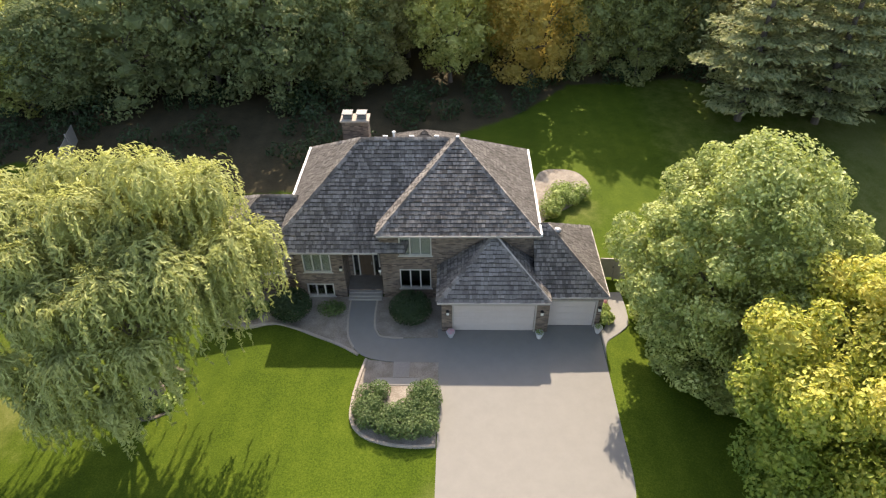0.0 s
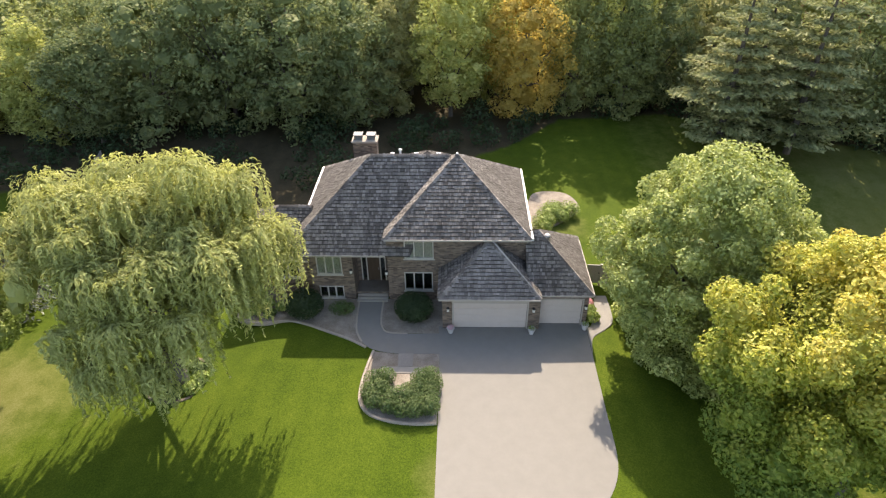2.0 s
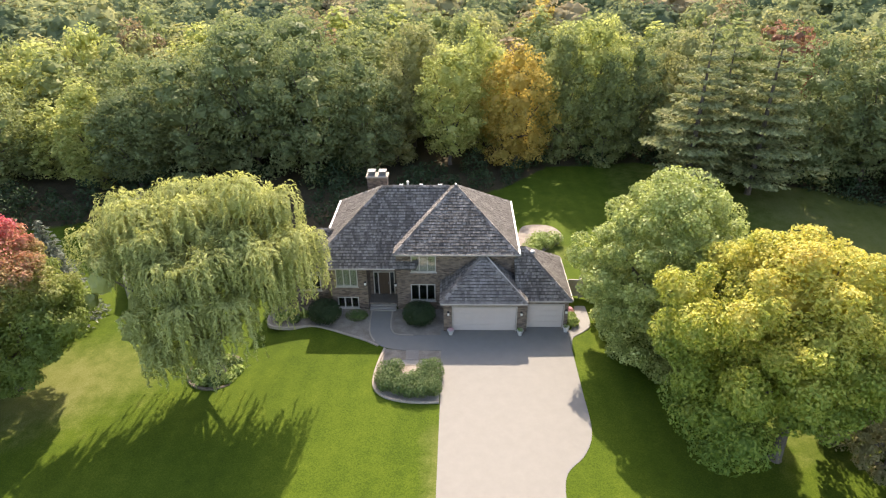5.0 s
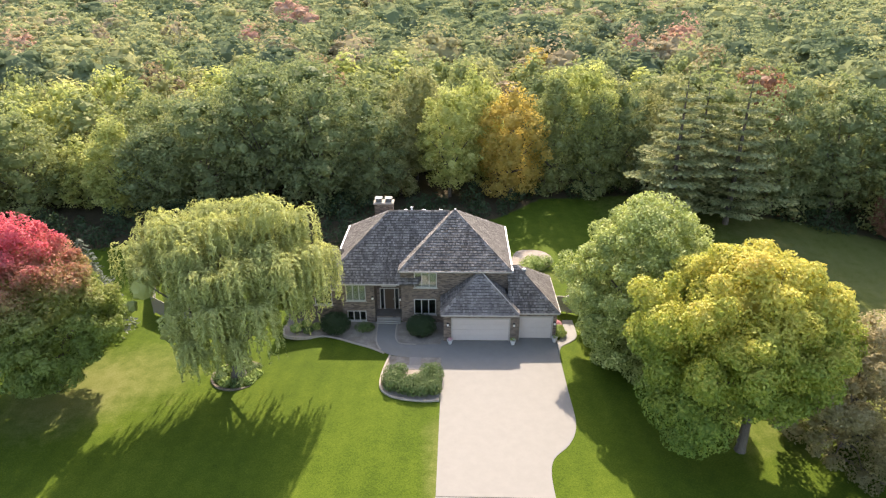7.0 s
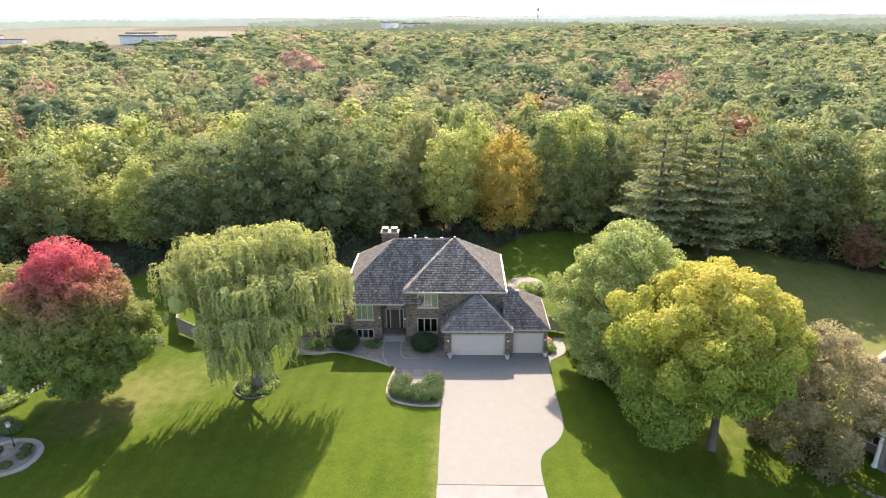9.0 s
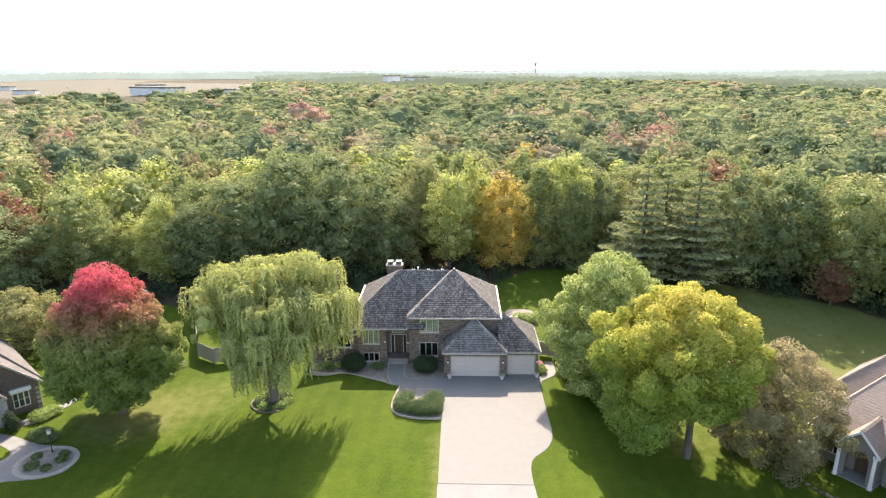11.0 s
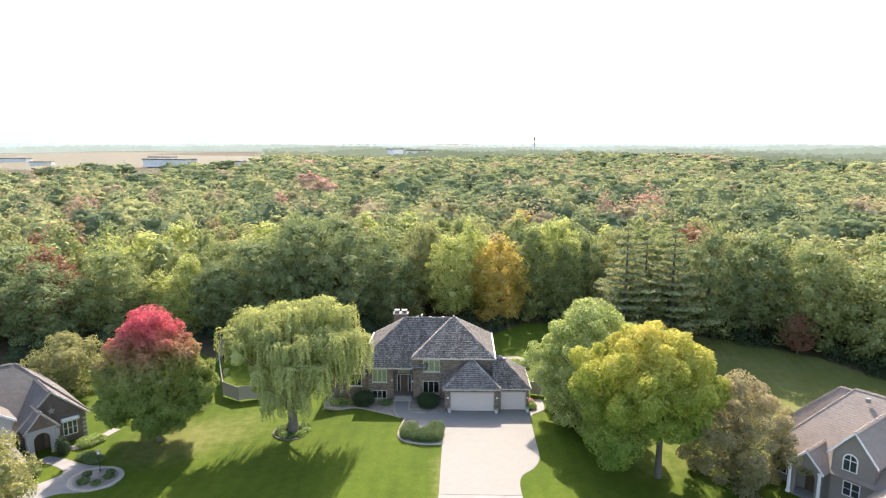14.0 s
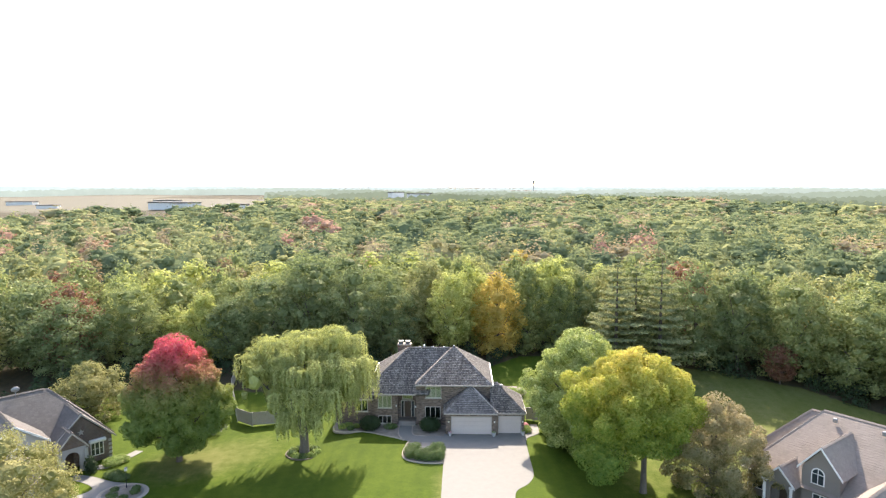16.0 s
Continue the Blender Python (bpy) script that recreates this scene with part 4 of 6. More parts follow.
fence_run("side_fence", [(-23.2, 5.0), (-26.5, 4.3), (-29.2, 6.2), (-31.5, 11.5), (-34.5, 18.5), (-36.0, 25.0)], 1.8, "pale tan vinyl privacy fence beside the woods")
fence_run("gate_fence", [(9.15, 5.1), (9.7, 5.1)], 1.75, "pale vinyl fence by the garage")
fence_run("back_gate", [(10.75, 4.95), (14.5, 4.6)], 1.75, "pale vinyl fence beside the side path")
gate = thing("garden_gate", "pale vinyl garden gate standing ajar on the side path", "gate", (9.75, 5.1, 0), -4)
part("gate_frame", boxes((0, 0.06, -0.03, 0.03, 0.08, 1.7), (0.9, 0.96, -0.03, 0.03, 0.08, 1.7), (0.06, 0.9, -0.03, 0.03, 0.08, 0.18), (0.06, 0.9, -0.03, 0.03, 1.6, 1.7)), M["fence"], gate)
for j in range(6):
    part("board", boxes((0.07 + j * 0.138, 0.2 + j * 0.138, -0.012, 0.012, 0.18, 1.6)), M["fence"], gate)
part("latch", boxes((0.86, 0.94, -0.07, -0.03, 0.95, 1.05)), M["black_metal"], gate)


# ---- trees ----
def tree(name, label, at, trunk, crown_me, category="tree", group="", turn=0.0, extra=()):
    t = thing(name, label, category, (at[0], at[1], at[2] if len(at) > 2 else ground_z(at[0], at[1])), turn, group)
    child("trunk", mesh_of("trunk", *trunk, M["bark"], smooth=True), t)
    child("crown", crown_me, t)
    for nm, me in extra:
        child(nm, me, t)
    return t


def lumps_tree(name, label, at, prof, k, r, fork, base_r, mat, count, size, seed, shift=(0, 0), group="", squash=1.0, more=(), heart=0.78, sub=4, fill=0.5, limb=10, wild=0.06):
    rng = np.random.default_rng(seed)
    pr = random.Random(seed)
    lobes = list(more) + profile_lobes(pr, prof, k, r, sub, heart, 5, shift, squash, wild=wild)
    me = crown_mesh(lobes, count, size, rng, mat, len(more) + 5 + k, fill=fill)
    return tree(name, label, at, limbs(base_r, fork, lobes[:len(more) + 5 + k], pr, limb), me, group=group)


def willow():
    rng = np.random.default_rng(5)
    at = (-17.45, -4.3, ground_z(-17.45, -4.3))
    # plumes: centre, height at the head, spread, drop
    plumes = [(3.6, 0.8, 15.0, 2.6, 4.5), (1.2, 2.4, 14.2, 2.8, 4.5), (-1.6, 2.8, 13.8, 2.8, 5), (-4.6, 1.6, 13.4, 2.7, 5.5), (-2.9, -0.5, 13.6, 2.6, 4.5), (0.6, -0.6, 14.0, 2.6, 4.5),
              (5.6, 2.0, 13.6, 2.6, 6), (6.9, -0.4, 11.6, 2.3, 6), (5.2, -2.4, 11.6, 2.6, 5.5), (7.3, 1.8, 10.4, 2.0, 5.5), (2.6, -3.4, 11.9, 2.6, 4.5), (-0.6, -3.6, 11.4, 2.6, 5), (-6.4, 0.0, 11.6, 2.2, 6.0), (-6.0, 2.8, 11.9, 2.6, 6.5),
              (-4.7, -2.8, 11.0, 2.5, 6), (1.2, -5.4, 9.4, 2.5, 5), (4.0, -4.9, 9.2, 2.4, 5.0), (-2.0, -5.4, 8.6, 2.1, 4.5), (-6.2, -2.0, 8.4, 1.4, 4.0), (0.0, 5.0, 11.6, 2.8, 6), (3.6, 4.4, 12.2, 2.7, 6), (-3.6, 5.0, 11.6, 2.8, 6), (2.4, -6.0, 6.9, 1.8, 3.6), (-0.4, -5.8, 6.6, 1.7, 3.6), (4.6, 0.0, 8.8, 2.6, 5.2), (-3.9, 0.5, 8.8, 2.6, 5.2)]
    P, T, N, inner = [], [], [], []
    limb_tubes = [tube([(0, 0, -0.3), (0.02, 0, 0.3), (0.05, 0, 1.3), (0, 0, 2.4)], [0.8, 0.6, 0.5, 0.5], 10)]
    pr = random.Random(8)
    prr = random.Random(12)
    for i in range(30):
        a, q = prr.uniform(0, 6.28), math.sqrt(prr.uniform(0.05, 1))
        px, py = 7.0 * q * math.cos(a), 5.8 * q * math.sin(a)
        plumes.append((px, py, 14.4 - 4.2 * q * q - prr.uniform(0, 2.2), prr.uniform(1.2, 1.9), prr.uniform(2.5, 4.5)))
    for x, y, z, s, drop in plumes:
        s *= 0.74
        drop *= 0.9
        z = z * 0.945 - 0.25
        head = Vector((x, y, z - at[2]))
        mid = Vector((x * 0.45, y * 0.45, 2.4 + (head.z - 2.4) * 0.5)) + Vector((pr.uniform(-0.5, 0.5), pr.uniform(-0.5, 0.5), 0))
        if len(limb_tubes) < 17:
            limb_tubes.append(tube([(pr.uniform(-0.2, 0.2), pr.uniform(-0.2, 0.2), 2.1), tuple(mid), tuple(head - Vector((0, 0, 0.6)))], [0.18, 0.1, 0.04], 6))
        for sdx in range(76):
            a = rng.uniform(0, 2 * math.pi)
            out = s * math.sqrt(rng.uniform(0.02, 1.0))
            fall = drop * rng.uniform(0.3, 1.0) * (0.45 + 0.55 * out / s)
            n = int(16 + fall * 7.5)
            w = np.linspace(0, 1, n)
            arc = np.minimum(1.0, w * 2.6)
            r = out * (1 - (1 - arc) ** 2)
            lift = 0.55 * np.sin(np.minimum(1.0, arc * 0.8) * math.pi) * (0.5 + 0.5 * out / s)
            zz = head.z + lift - out * 0.25 * arc - fall * np.maximum(0, (w - 0.22) / 0.78) ** 1.15 + rng.normal() * 0.15
            sway = rng.normal(size=2) * 0.18
            px = head.x + r * math.cos(a) + sway[0] * w + rng.normal(size=n) * 0.05
            py = head.y + r * math.sin(a) + sway[1] * w + rng.normal(size=n) * 0.05
            p = np.stack([px, py, zz], axis=1)
            t = np.gradient(p, axis=0) + rng.normal(size=p.shape) * 0.06
            ends = zz > float(np.interp(px[-1], [-7.5, -4.5, -2.5, -0.8, 0.5, 3.0, 5.0, 8.0], [8.2, 7.0, 5.2, 2.2, 1.4, 1.4, 3.2, 4.4])) + (3.4 if px[-1] < -1.6 and py[-1] < -1 else 0) + 1.6 * rng.uniform()
            P.append(p[ends])
            T.append(t[ends])
            N.append((np.stack([np.full(n, math.cos(a)) * 0.7, np.full(n, math.sin(a)) * 0.7, 1.1 - 1.0 * w], axis=1) + rng.normal(size=p.shape) * 0.4)[ends])
        inner.append((x, y, head.z - 0.75 * s, s * 0.62, s * 0.62, s * 0.7))
    P, T, N = np.concatenate(P), np.concatenate(T), np.concatenate(N)
    v, f = leaf_cards(P, N, 0.33, rng, 0.3, T)
    for i in range(26):
        a, q = prr.uniform(0, 6.28), math.sqrt(prr.uniform(0, 1))
        inner.append((4.6 * q * math.cos(a) + 0.4, 3.8 * q * math.sin(a), prr.uniform(4.6 + 2.2 * q, 10.5), 1.25, 1.25, 1.5))
    cv, cf = cores(inner, rng, 0.6, 2, 0.2)
    me = mesh_of("crown", np.concatenate([v, cv]), f.tolist() + (cf + len(v)).tolist(), L["willow"])
    return tree("willow_tree", "large weeping willow with drooping pale green branches", at, joined(limb_tubes), me)


willow()
lumps_tree("linden_tree", "round full green shade tree beside the driveway", (15.8, -0.8), [(0.9, 4.2), (3, 5.0), (6, 5.6), (8.2, 5.7), (10.6, 4.9), (12.5, 3.3), (13.6, 1.2)], 120, 1.0, 2.2, 0.4, L["linden"], 84000, 0.23, 21)
lumps_tree("ash_tree", "broad shade tree turning from green to yellow", (20.3, -11.6), [(5.6, 3.4), (7.0, 5.0), (9.0, 6.0), (11.2, 5.9), (12.8, 4.7), (13.8, 3.0), (14.3, 1.3)], 84, 1.05, 4.6, 0.33, L["yellow"], 80000, 0.23, 22, shift=(-1.2, 0.8), heart=0.62, squash=0.9, wild=0.1,
           more=[(-5.0, -2.0, 5.2, 1.6, 1.6, 1.3), (-4.2, -3.4, 4.8, 1.5, 1.4, 1.2), (-5.8, -0.4, 3.9, 1.4, 1.4, 1.2), (-4.8, -2.7, 3.4, 1.3, 1.3, 1.0), (-5.8, 1.6, 3.8, 1.4, 1.4, 1.2), (-5.2, -1.4, 2.4, 1.0, 1.0, 0.8), (3.6, 1.0, 5.0, 1.2, 1.2, 0.9)])
lumps_tree("maple_tree", "dense maple with a red top and green lower leaves", (-31.8, -5.7), [(3.3, 3.6), (4.4, 5.0), (6.2, 5.7), (8.6, 5.0), (11, 3.9), (13, 2.6), (14.2, 1.0)], 130, 0.85, 2.0, 0.33, L["maple"], 76000, 0.23, 23)
lumps_tree("crab_apple_tree", "thin olive-brown spreading tree with twiggy outline", (28.0, -10.6), [(0.4, 3.6), (2.5, 4.9), (5, 5.2), (7.5, 4.2), (9.3, 2.4), (10.2, 0.8)], 70, 0.75, 1.0, 0.22, L["brown"], 40000, 0.2, 24, heart=0.6, fill=0.45, limb=22, wild=0.12)
lumps_tree("serviceberry_tree", "rounded yellow-olive garden tree by the neighbouring house", (-50.3, 8.0), [(0.2, 3.4), (2.5, 4.6), (5, 4.0), (6.6, 2.0), (7.2, 0.8)], 34, 1.0, 1.4, 0.2, L["garden"], 9000, 0.28, 25, sub=3)
lumps_tree("locust_tree", "pale yellow-green tree at the edge of the neighbouring garden", (-36.6, -27.0), [(3, 3.2), (5.5, 4.6), (8, 4.8), (10.2, 3.0), (11.4, 1.0)], 46, 0.9, 2.5, 0.2, L["garden"], 18000, 0.2, 26)


def conifer(name, label, at, h, R, mat, seed, whorls=22, per=9, size=0.42, base=0.1, droop=0.12, tuft=26, group=""):
    """Whorls of boughs, longest low down, each a fan of needle tufts."""
    rng = np.random.default_rng(seed)
    pr = random.Random(seed)
    P, N, T = [], [], []
    ts = [tube([(0, 0, -0.3), (0, 0, h * 0.5), (0, 0, h)], [h * 0.02, h * 0.012, 0.02], 7)]
    for i in range(whorls):
        q = i / (whorls - 1)
        z = h * (base + (1 - base) * q)
        ln = R * (1 - q) ** 0.8 * pr.uniform(0.75, 1.15) + 0.25
        for k in range(per if q < 0.85 else 7):
            a = 2 * math.pi * (k + pr.random()) / per
            l2 = ln * pr.uniform(0.7, 1.12)
            n = max(6, int(tuft * l2 / R * 2))
            w = rng.uniform(0.12, 1.0, n)
            wide = 0.22 * l2 * (1 - w * 0.6) + 0.1
            off = rng.normal(size=n) * wide
            zz = z + 0.12 * l2 * w - droop * l2 * w * w * 2 + rng.normal(size=n) * 0.07
            P.append(np.stack([math.cos(a) * l2 * w - math.sin(a) * off, math.sin(a) * l2 * w + math.cos(a) * off, zz], axis=1))
            T.append(np.tile([math.cos(a), math.sin(a), 0.25], (n, 1)) + rng.normal(size=(n, 3)) * 0.45)
            N.append(np.tile([0.25 * math.cos(a), 0.25 * math.sin(a), 0.9], (n, 1)) + rng.normal(size=(n, 3)) * 0.45)
            if k % 2 == 0:
                ts.append(tube([(0, 0, z), (math.cos(a) * l2 * 0.8, math.sin(a) * l2 * 0.8, z + 0.02 * l2)], [0.05 * (1 - q) + 0.015, 0.01], 4))
    v, f = leaf_cards(np.concatenate(P), np.concatenate(N), size, rng, 0.42, np.concatenate(T))
    return tree(name, label, at, joined(ts), mesh_of("crown", v, f, mat), group=group)


conifer("pine_tree", "tall soft-needled pine at the edge of the lawn", (27.4, 28.5), 19.2, 6.4, L["pine"], 31, 15, 8, 0.62, 0.1, -0.02, 95, "lawn pines")
conifer("pine_tree", "tall pine with broad boughs at the lawn's edge", (34.6, 28.0), 19.4, 6.6, L["pine"], 32, 15, 8, 0.62, 0.1, -0.02, 95, "lawn pines")
conifer("pine_tree", "pine behind the others at the wood's edge", (32.0, 33.5), 17.0, 5.6, L["pine"], 33, 14, 8, 0.65, 0.12, -0.02, 80, "lawn pines")
conifer("spruce_tree", "grey-green spruce behind the red maple", (-32.6, 3.0), 9.2, 2.9, L["spruce"], 34, 20, 9, 0.4, 0.04, 0.14, 26)

# ---- shrubs and garden plants ----
def shrub(name, label, at, lobes, mat, count, size, seed, category="shrub", group=""):
    rng = np.random.default_rng(seed)
    t = thing(name, label, category, at, 0, group)
    child("foliage", crown_mesh(lobes, count, size, rng, mat, loose=0.6, name="foliage"), t)
    vs, fs = joined([tube([(0, 0, -0.1), (l[0] * 0.8, l[1] * 0.8, max(0.1, l[2] * 0.8))], [0.03, 0.012], 4) for l in lobes[:8]])
    child("stems", mesh_of("stems", vs, fs, M["bark"]), t)
    return t


hr = random.Random(3)
HEDGE = [(-4.75, -5.25), (-4.1, -5.0), (-4.95, -6.1), (-4.3, -6.0), (-4.6, -6.75), (-3.8, -7.1), (-3.5, -6.5), (-3.0, -7.35), (-2.8, -6.7), (-2.2, -7.4), (-2.1, -6.7), (-1.4, -7.2), (-1.35, -6.4), (-1.3, -5.6), (-1.4, -4.95), (-2.0, -5.1), (-2.05, -5.9), (-2.6, -6.3)]
shrub("heart_hedge", "clipped U-shaped evergreen hedge in the gravel bed", (-3.0, -6.3, 0), [(x + 3.0 + hr.uniform(-0.1, 0.1), y + 6.3, 0.45 + hr.uniform(-0.04, 0.1), 0.58, 0.58, 0.52) for x, y in HEDGE], L["hedge"], 15000, 0.11, 41, "hedge")
for i, (x, y, r) in enumerate(((-10.45, 1.55, 1.35), (-2.75, 1.3, 1.35))):
    shrub("yew_bush", "dark clipped dome-shaped yew by the house wall", (x, y, 0), [(0, 0, 0.75, r * 0.9, r * 0.85, 0.85)] + [(math.cos(k) * r * 0.45, math.sin(k) * r * 0.4, 0.8, r * 0.5, r * 0.5, 0.65) for k in range(6)], L["yew"], 4500, 0.13, 42 + i, group="yew bushes")
shrub("low_shrub", "low grey-green shrub in the front bed", (-7.9, 1.7, 0), [(0, 0, 0.3, 0.8, 0.6, 0.35), (0.5, 0.1, 0.25, 0.4, 0.4, 0.3)], L["hedge"], 900, 0.12, 44)
for i, (x, y, r, m) in enumerate(((-14.0, 1.5, 0.5, "plant"), (-12.9, 1.2, 0.4, "hedge"), (-13.3, 2.2, 0.45, "plant"), (-12.2, 1.9, 0.4, "plant"), (9.5, 0.95, 0.5, "plant"), (9.45, 1.7, 0.45, "plant"), (9.35, 2.5, 0.45, "flower"))):
    shrub("perennial", "clump of pale green garden perennials in gravel", (x, y, 0), [(0, 0, r * 0.6, r, r, r * 0.6), (r * 0.5, 0.1, r * 0.5, r * 0.6, r * 0.6, r * 0.5)], L[m], 420, 0.17, 60 + i, group="garden perennials")
for i, (x, y, r) in enumerate(((7.6, 13.2, 0.9), (8.2, 14.4, 1.0), (9.0, 14.0, 0.8), (9.9, 15.0, 0.9), (7.3, 12.3, 0.8), (8.6, 15.4, 0.8))):
    shrub("back_shrub", "pale green shrub in the round gravel bed", (x, y, 0), [(0, 0, r * 0.55, r, r, r * 0.6), (r * 0.4, -0.2, r * 0.7, r * 0.6, r * 0.6, r * 0.5)], L["plant"], 700, 0.16, 70 + i, group="back bed shrubs")
wr = random.Random(9)
kerb_run("willow_ring", [(-17.45 + 2.1 * math.cos(k * math.pi / 14), -4.3 + 1.9 * math.sin(k * math.pi / 14)) for k in range(29)], 0.2, 0.02, "ring of edging stones round the willow", M["ring"])
bpy.data.objects["willow_ring"].location.z = -0.62
for i in range(9):
    a = i * 0.7
    shrub("hosta", "hosta clump in the willow's ring", (-17.45 + 1.45 * math.cos(a), -4.3 + 1.3 * math.sin(a), ground_z(-17.45, -4.3)), [(0, 0, 0.25, 0.5, 0.5, 0.28)], L["hedge"] if i % 2 else L["plant"], 260, 0.2, 80 + i, group="willow hostas")

# ---- the woods: single trees along the edge ----
WOODS = ((4.6, [(1.0, 3.0), (4, 4.2), (8, 4.7), (12, 4.0), (14.6, 2.4), (16, 0.9)]), (5.2, [(1.2, 3.6), (4, 4.8), (9, 5.3), (13, 4.4), (15, 2.8), (16, 1.0)]), (3.6, [(0.8, 2.4), (4, 3.4), (8, 3.6), (12, 2.7), (14.6, 1.6), (16, 0.6)]),
         (4.2, [(2.4, 2.0), (5, 3.6), (9, 4.2), (12.5, 4.0), (15, 2.2), (16, 0.8)]), (5.6, [(1.0, 4.0), (4, 5.2), (8, 5.6), (12, 4.8), (14.8, 3.0), (16, 1.2)]))
woods_meshes = {}
for vi, (R, prof) in enumerate(WOODS):
    for fine, (k, sub, n, size, level) in enumerate(((22, 2, 1700, 0.78, 1), (44, 3, 3600, 0.56, 1), (56, 3, 8000, 0.4, 1))):
        rng, pr = np.random.default_rng(100 + vi), random.Random(100 + vi)
        lobes = profile_lobes(pr, prof, k, R * (0.36, 0.27, 0.25)[fine], sub, 0.78, wild=0.09)
        crown = crown_mesh(lobes, n, size, rng, L["green"], 5 + k, level, 0.5)
        woods_meshes[vi, fine] = (crown, mesh_of("trunk", *limbs(0.24, 4.0, lobes[:5 + k], pr, 12 if fine else 5), M["bark"], smooth=True))
KIND = {"darkgreen": "dark green oak", "green": "green broadleaf tree", "lime": "yellow-green tree", "olive": "olive-green tree", "gold": "golden-orange autumn tree", "tan": "tan autumn tree", "rust": "rust-coloured autumn tree"}


def woods_tree(x, y, h, w, pal, vi, turn, fine=1):
    """One tree of the wood: h its height, w its width."""
    me, tr = woods_meshes[vi, fine]
    t = thing("forest_tree", KIND[pal] + " at the edge of the woods", "tree", group="wood edge trees")
    rr, hh = WOODS[vi][0] * 2.2, 16.8
    t.matrix_world = pose(x, y, ground_z(x, y), 0, 0, turn) @ Matrix.Diagonal((w / rr, w / rr, h / hh, 1))
    c = child("crown", me, t)
    c.material_slots[0].link = "OBJECT"
    c.material_slots[0].material = L[pal]
    child("trunk", tr, t)


KEY = [(-25.5, 36, 18.8, 13, "darkgreen", 4), (-17.5, 34, 16.5, 11, "darkgreen", 1), (-33.5, 33, 15.5, 12, "darkgreen", 4), (-11.5, 35, 14.5, 8.5, "darkgreen", 0), (-20.5, 44, 18.5, 12, "darkgreen", 4), (-29, 45, 18, 12, "green", 1),
       (-7.6, 38, 13, 6, "olive", 2), (-5.6, 44, 17, 8, "olive", 3), (-0.6, 37, 15.6, 8, "lime", 3), (3.0, 43, 17, 8, "lime", 0), (8.0, 37.5, 15.4, 8.6, "gold", 0), (13.8, 39.5, 17.2, 7, "green", 2), (18.8, 41, 18, 8, "lime", 3), (19.5, 38, 14, 6, "green", 2),
       (-43.6, 31, 13.0, 7.5, "lime", 2), (-41, 38, 14, 10, "green", 1), (-50, 34, 9.5, 8, "lime", 0), (-57, 31, 14, 11, "green", 4), (-64, 24, 13, 11, "darkgreen", 1), (-38.5, 30, 12, 8, "darkgreen", 3),
       (42, 32, 17, 10, "darkgreen", 1), (48.5, 30, 17, 10, "darkgreen", 3), (55.5, 26.5, 16.5, 11, "green", 4), (52.5, 23.5, 6.5, 4.5, "rust", 3), (63, 21, 15.5, 11, "green", 0), (60, 34, 16, 10, "olive", 1), (70, 13, 15, 11, "olive", 1), (67, 22, 13, 9, "green", 3),
       (23.5, 41, 15, 8, "darkgreen", 0), (30, 42, 16, 9, "olive", 1), (38, 42, 15.5, 9, "green", 4)]
wrnd = random.Random(17)
for i, (x, y, h, w, pal, vi) in enumerate(KEY):
    woods_tree(x, y, h, w * 1.12, pal, vi, wrnd.uniform(0, 360), 2)
PALS = ["darkgreen"] * 3 + ["green"] * 7 + ["olive"] * 6 + ["lime"] * 5 + ["tan"] * 3 + ["gold", "rust"]
taken = [(k[0], k[1]) for k in KEY] + [(27.4, 28.5), (34.6, 28), (32, 33.5)]
for row in range(8):
    for col in range(-16, 19):
        x = col * 7.2 + wrnd.uniform(-2.6, 2.6) + (row % 2) * 3.4
        y = wood_edge(x) + 4 + row * 7.0 + wrnd.uniform(-2, 2)
        if y > 84 or abs(x) > 0.72 * (y + 90) or any((x - a) ** 2 + (y - b) ** 2 < 22 for a, b in taken):
            continue
        if row < 2 and any(abs(x - k[0]) < 6.5 and y < k[1] + 1 for k in KEY):
            continue
        taken.append((x, y))
        pal = wrnd.choice(PALS if row > 1 else ['darkgreen', 'green', 'green', 'olive', 'darkgreen'])
        woods_tree(x, y, wrnd.uniform(11.5, 16.0), wrnd.uniform(8.0, 12), pal, wrnd.randrange(5), wrnd.uniform(0, 360), 1 if row < 3 else 0)


# undergrowth at the wood's foot
def undergrowth():
    rng = np.random.default_rng(77)
    lobes = []
    for i in range(170):
        x = rng.uniform(-70, 72)
        y = wood_edge(x) + rng.uniform(-0.5 - 8 * (-34 < x < -6), 9)
        r = rng.uniform(0.6, 1.7)
        lobes.append((x, y, ground_z(x, y) + r * 0.6, r, r, r * rng.uniform(0.7, 1.5)))
    v, f = ellipsoid_leaves(lobes, 30000, 0.34, rng, loose=0.8)
    tagged(new("undergrowth", mesh_of("undergrowth", v, f, L["yew"])), "tangled green and brown undergrowth at the wood's foot", "undergrowth", kind="stuff")


undergrowth()


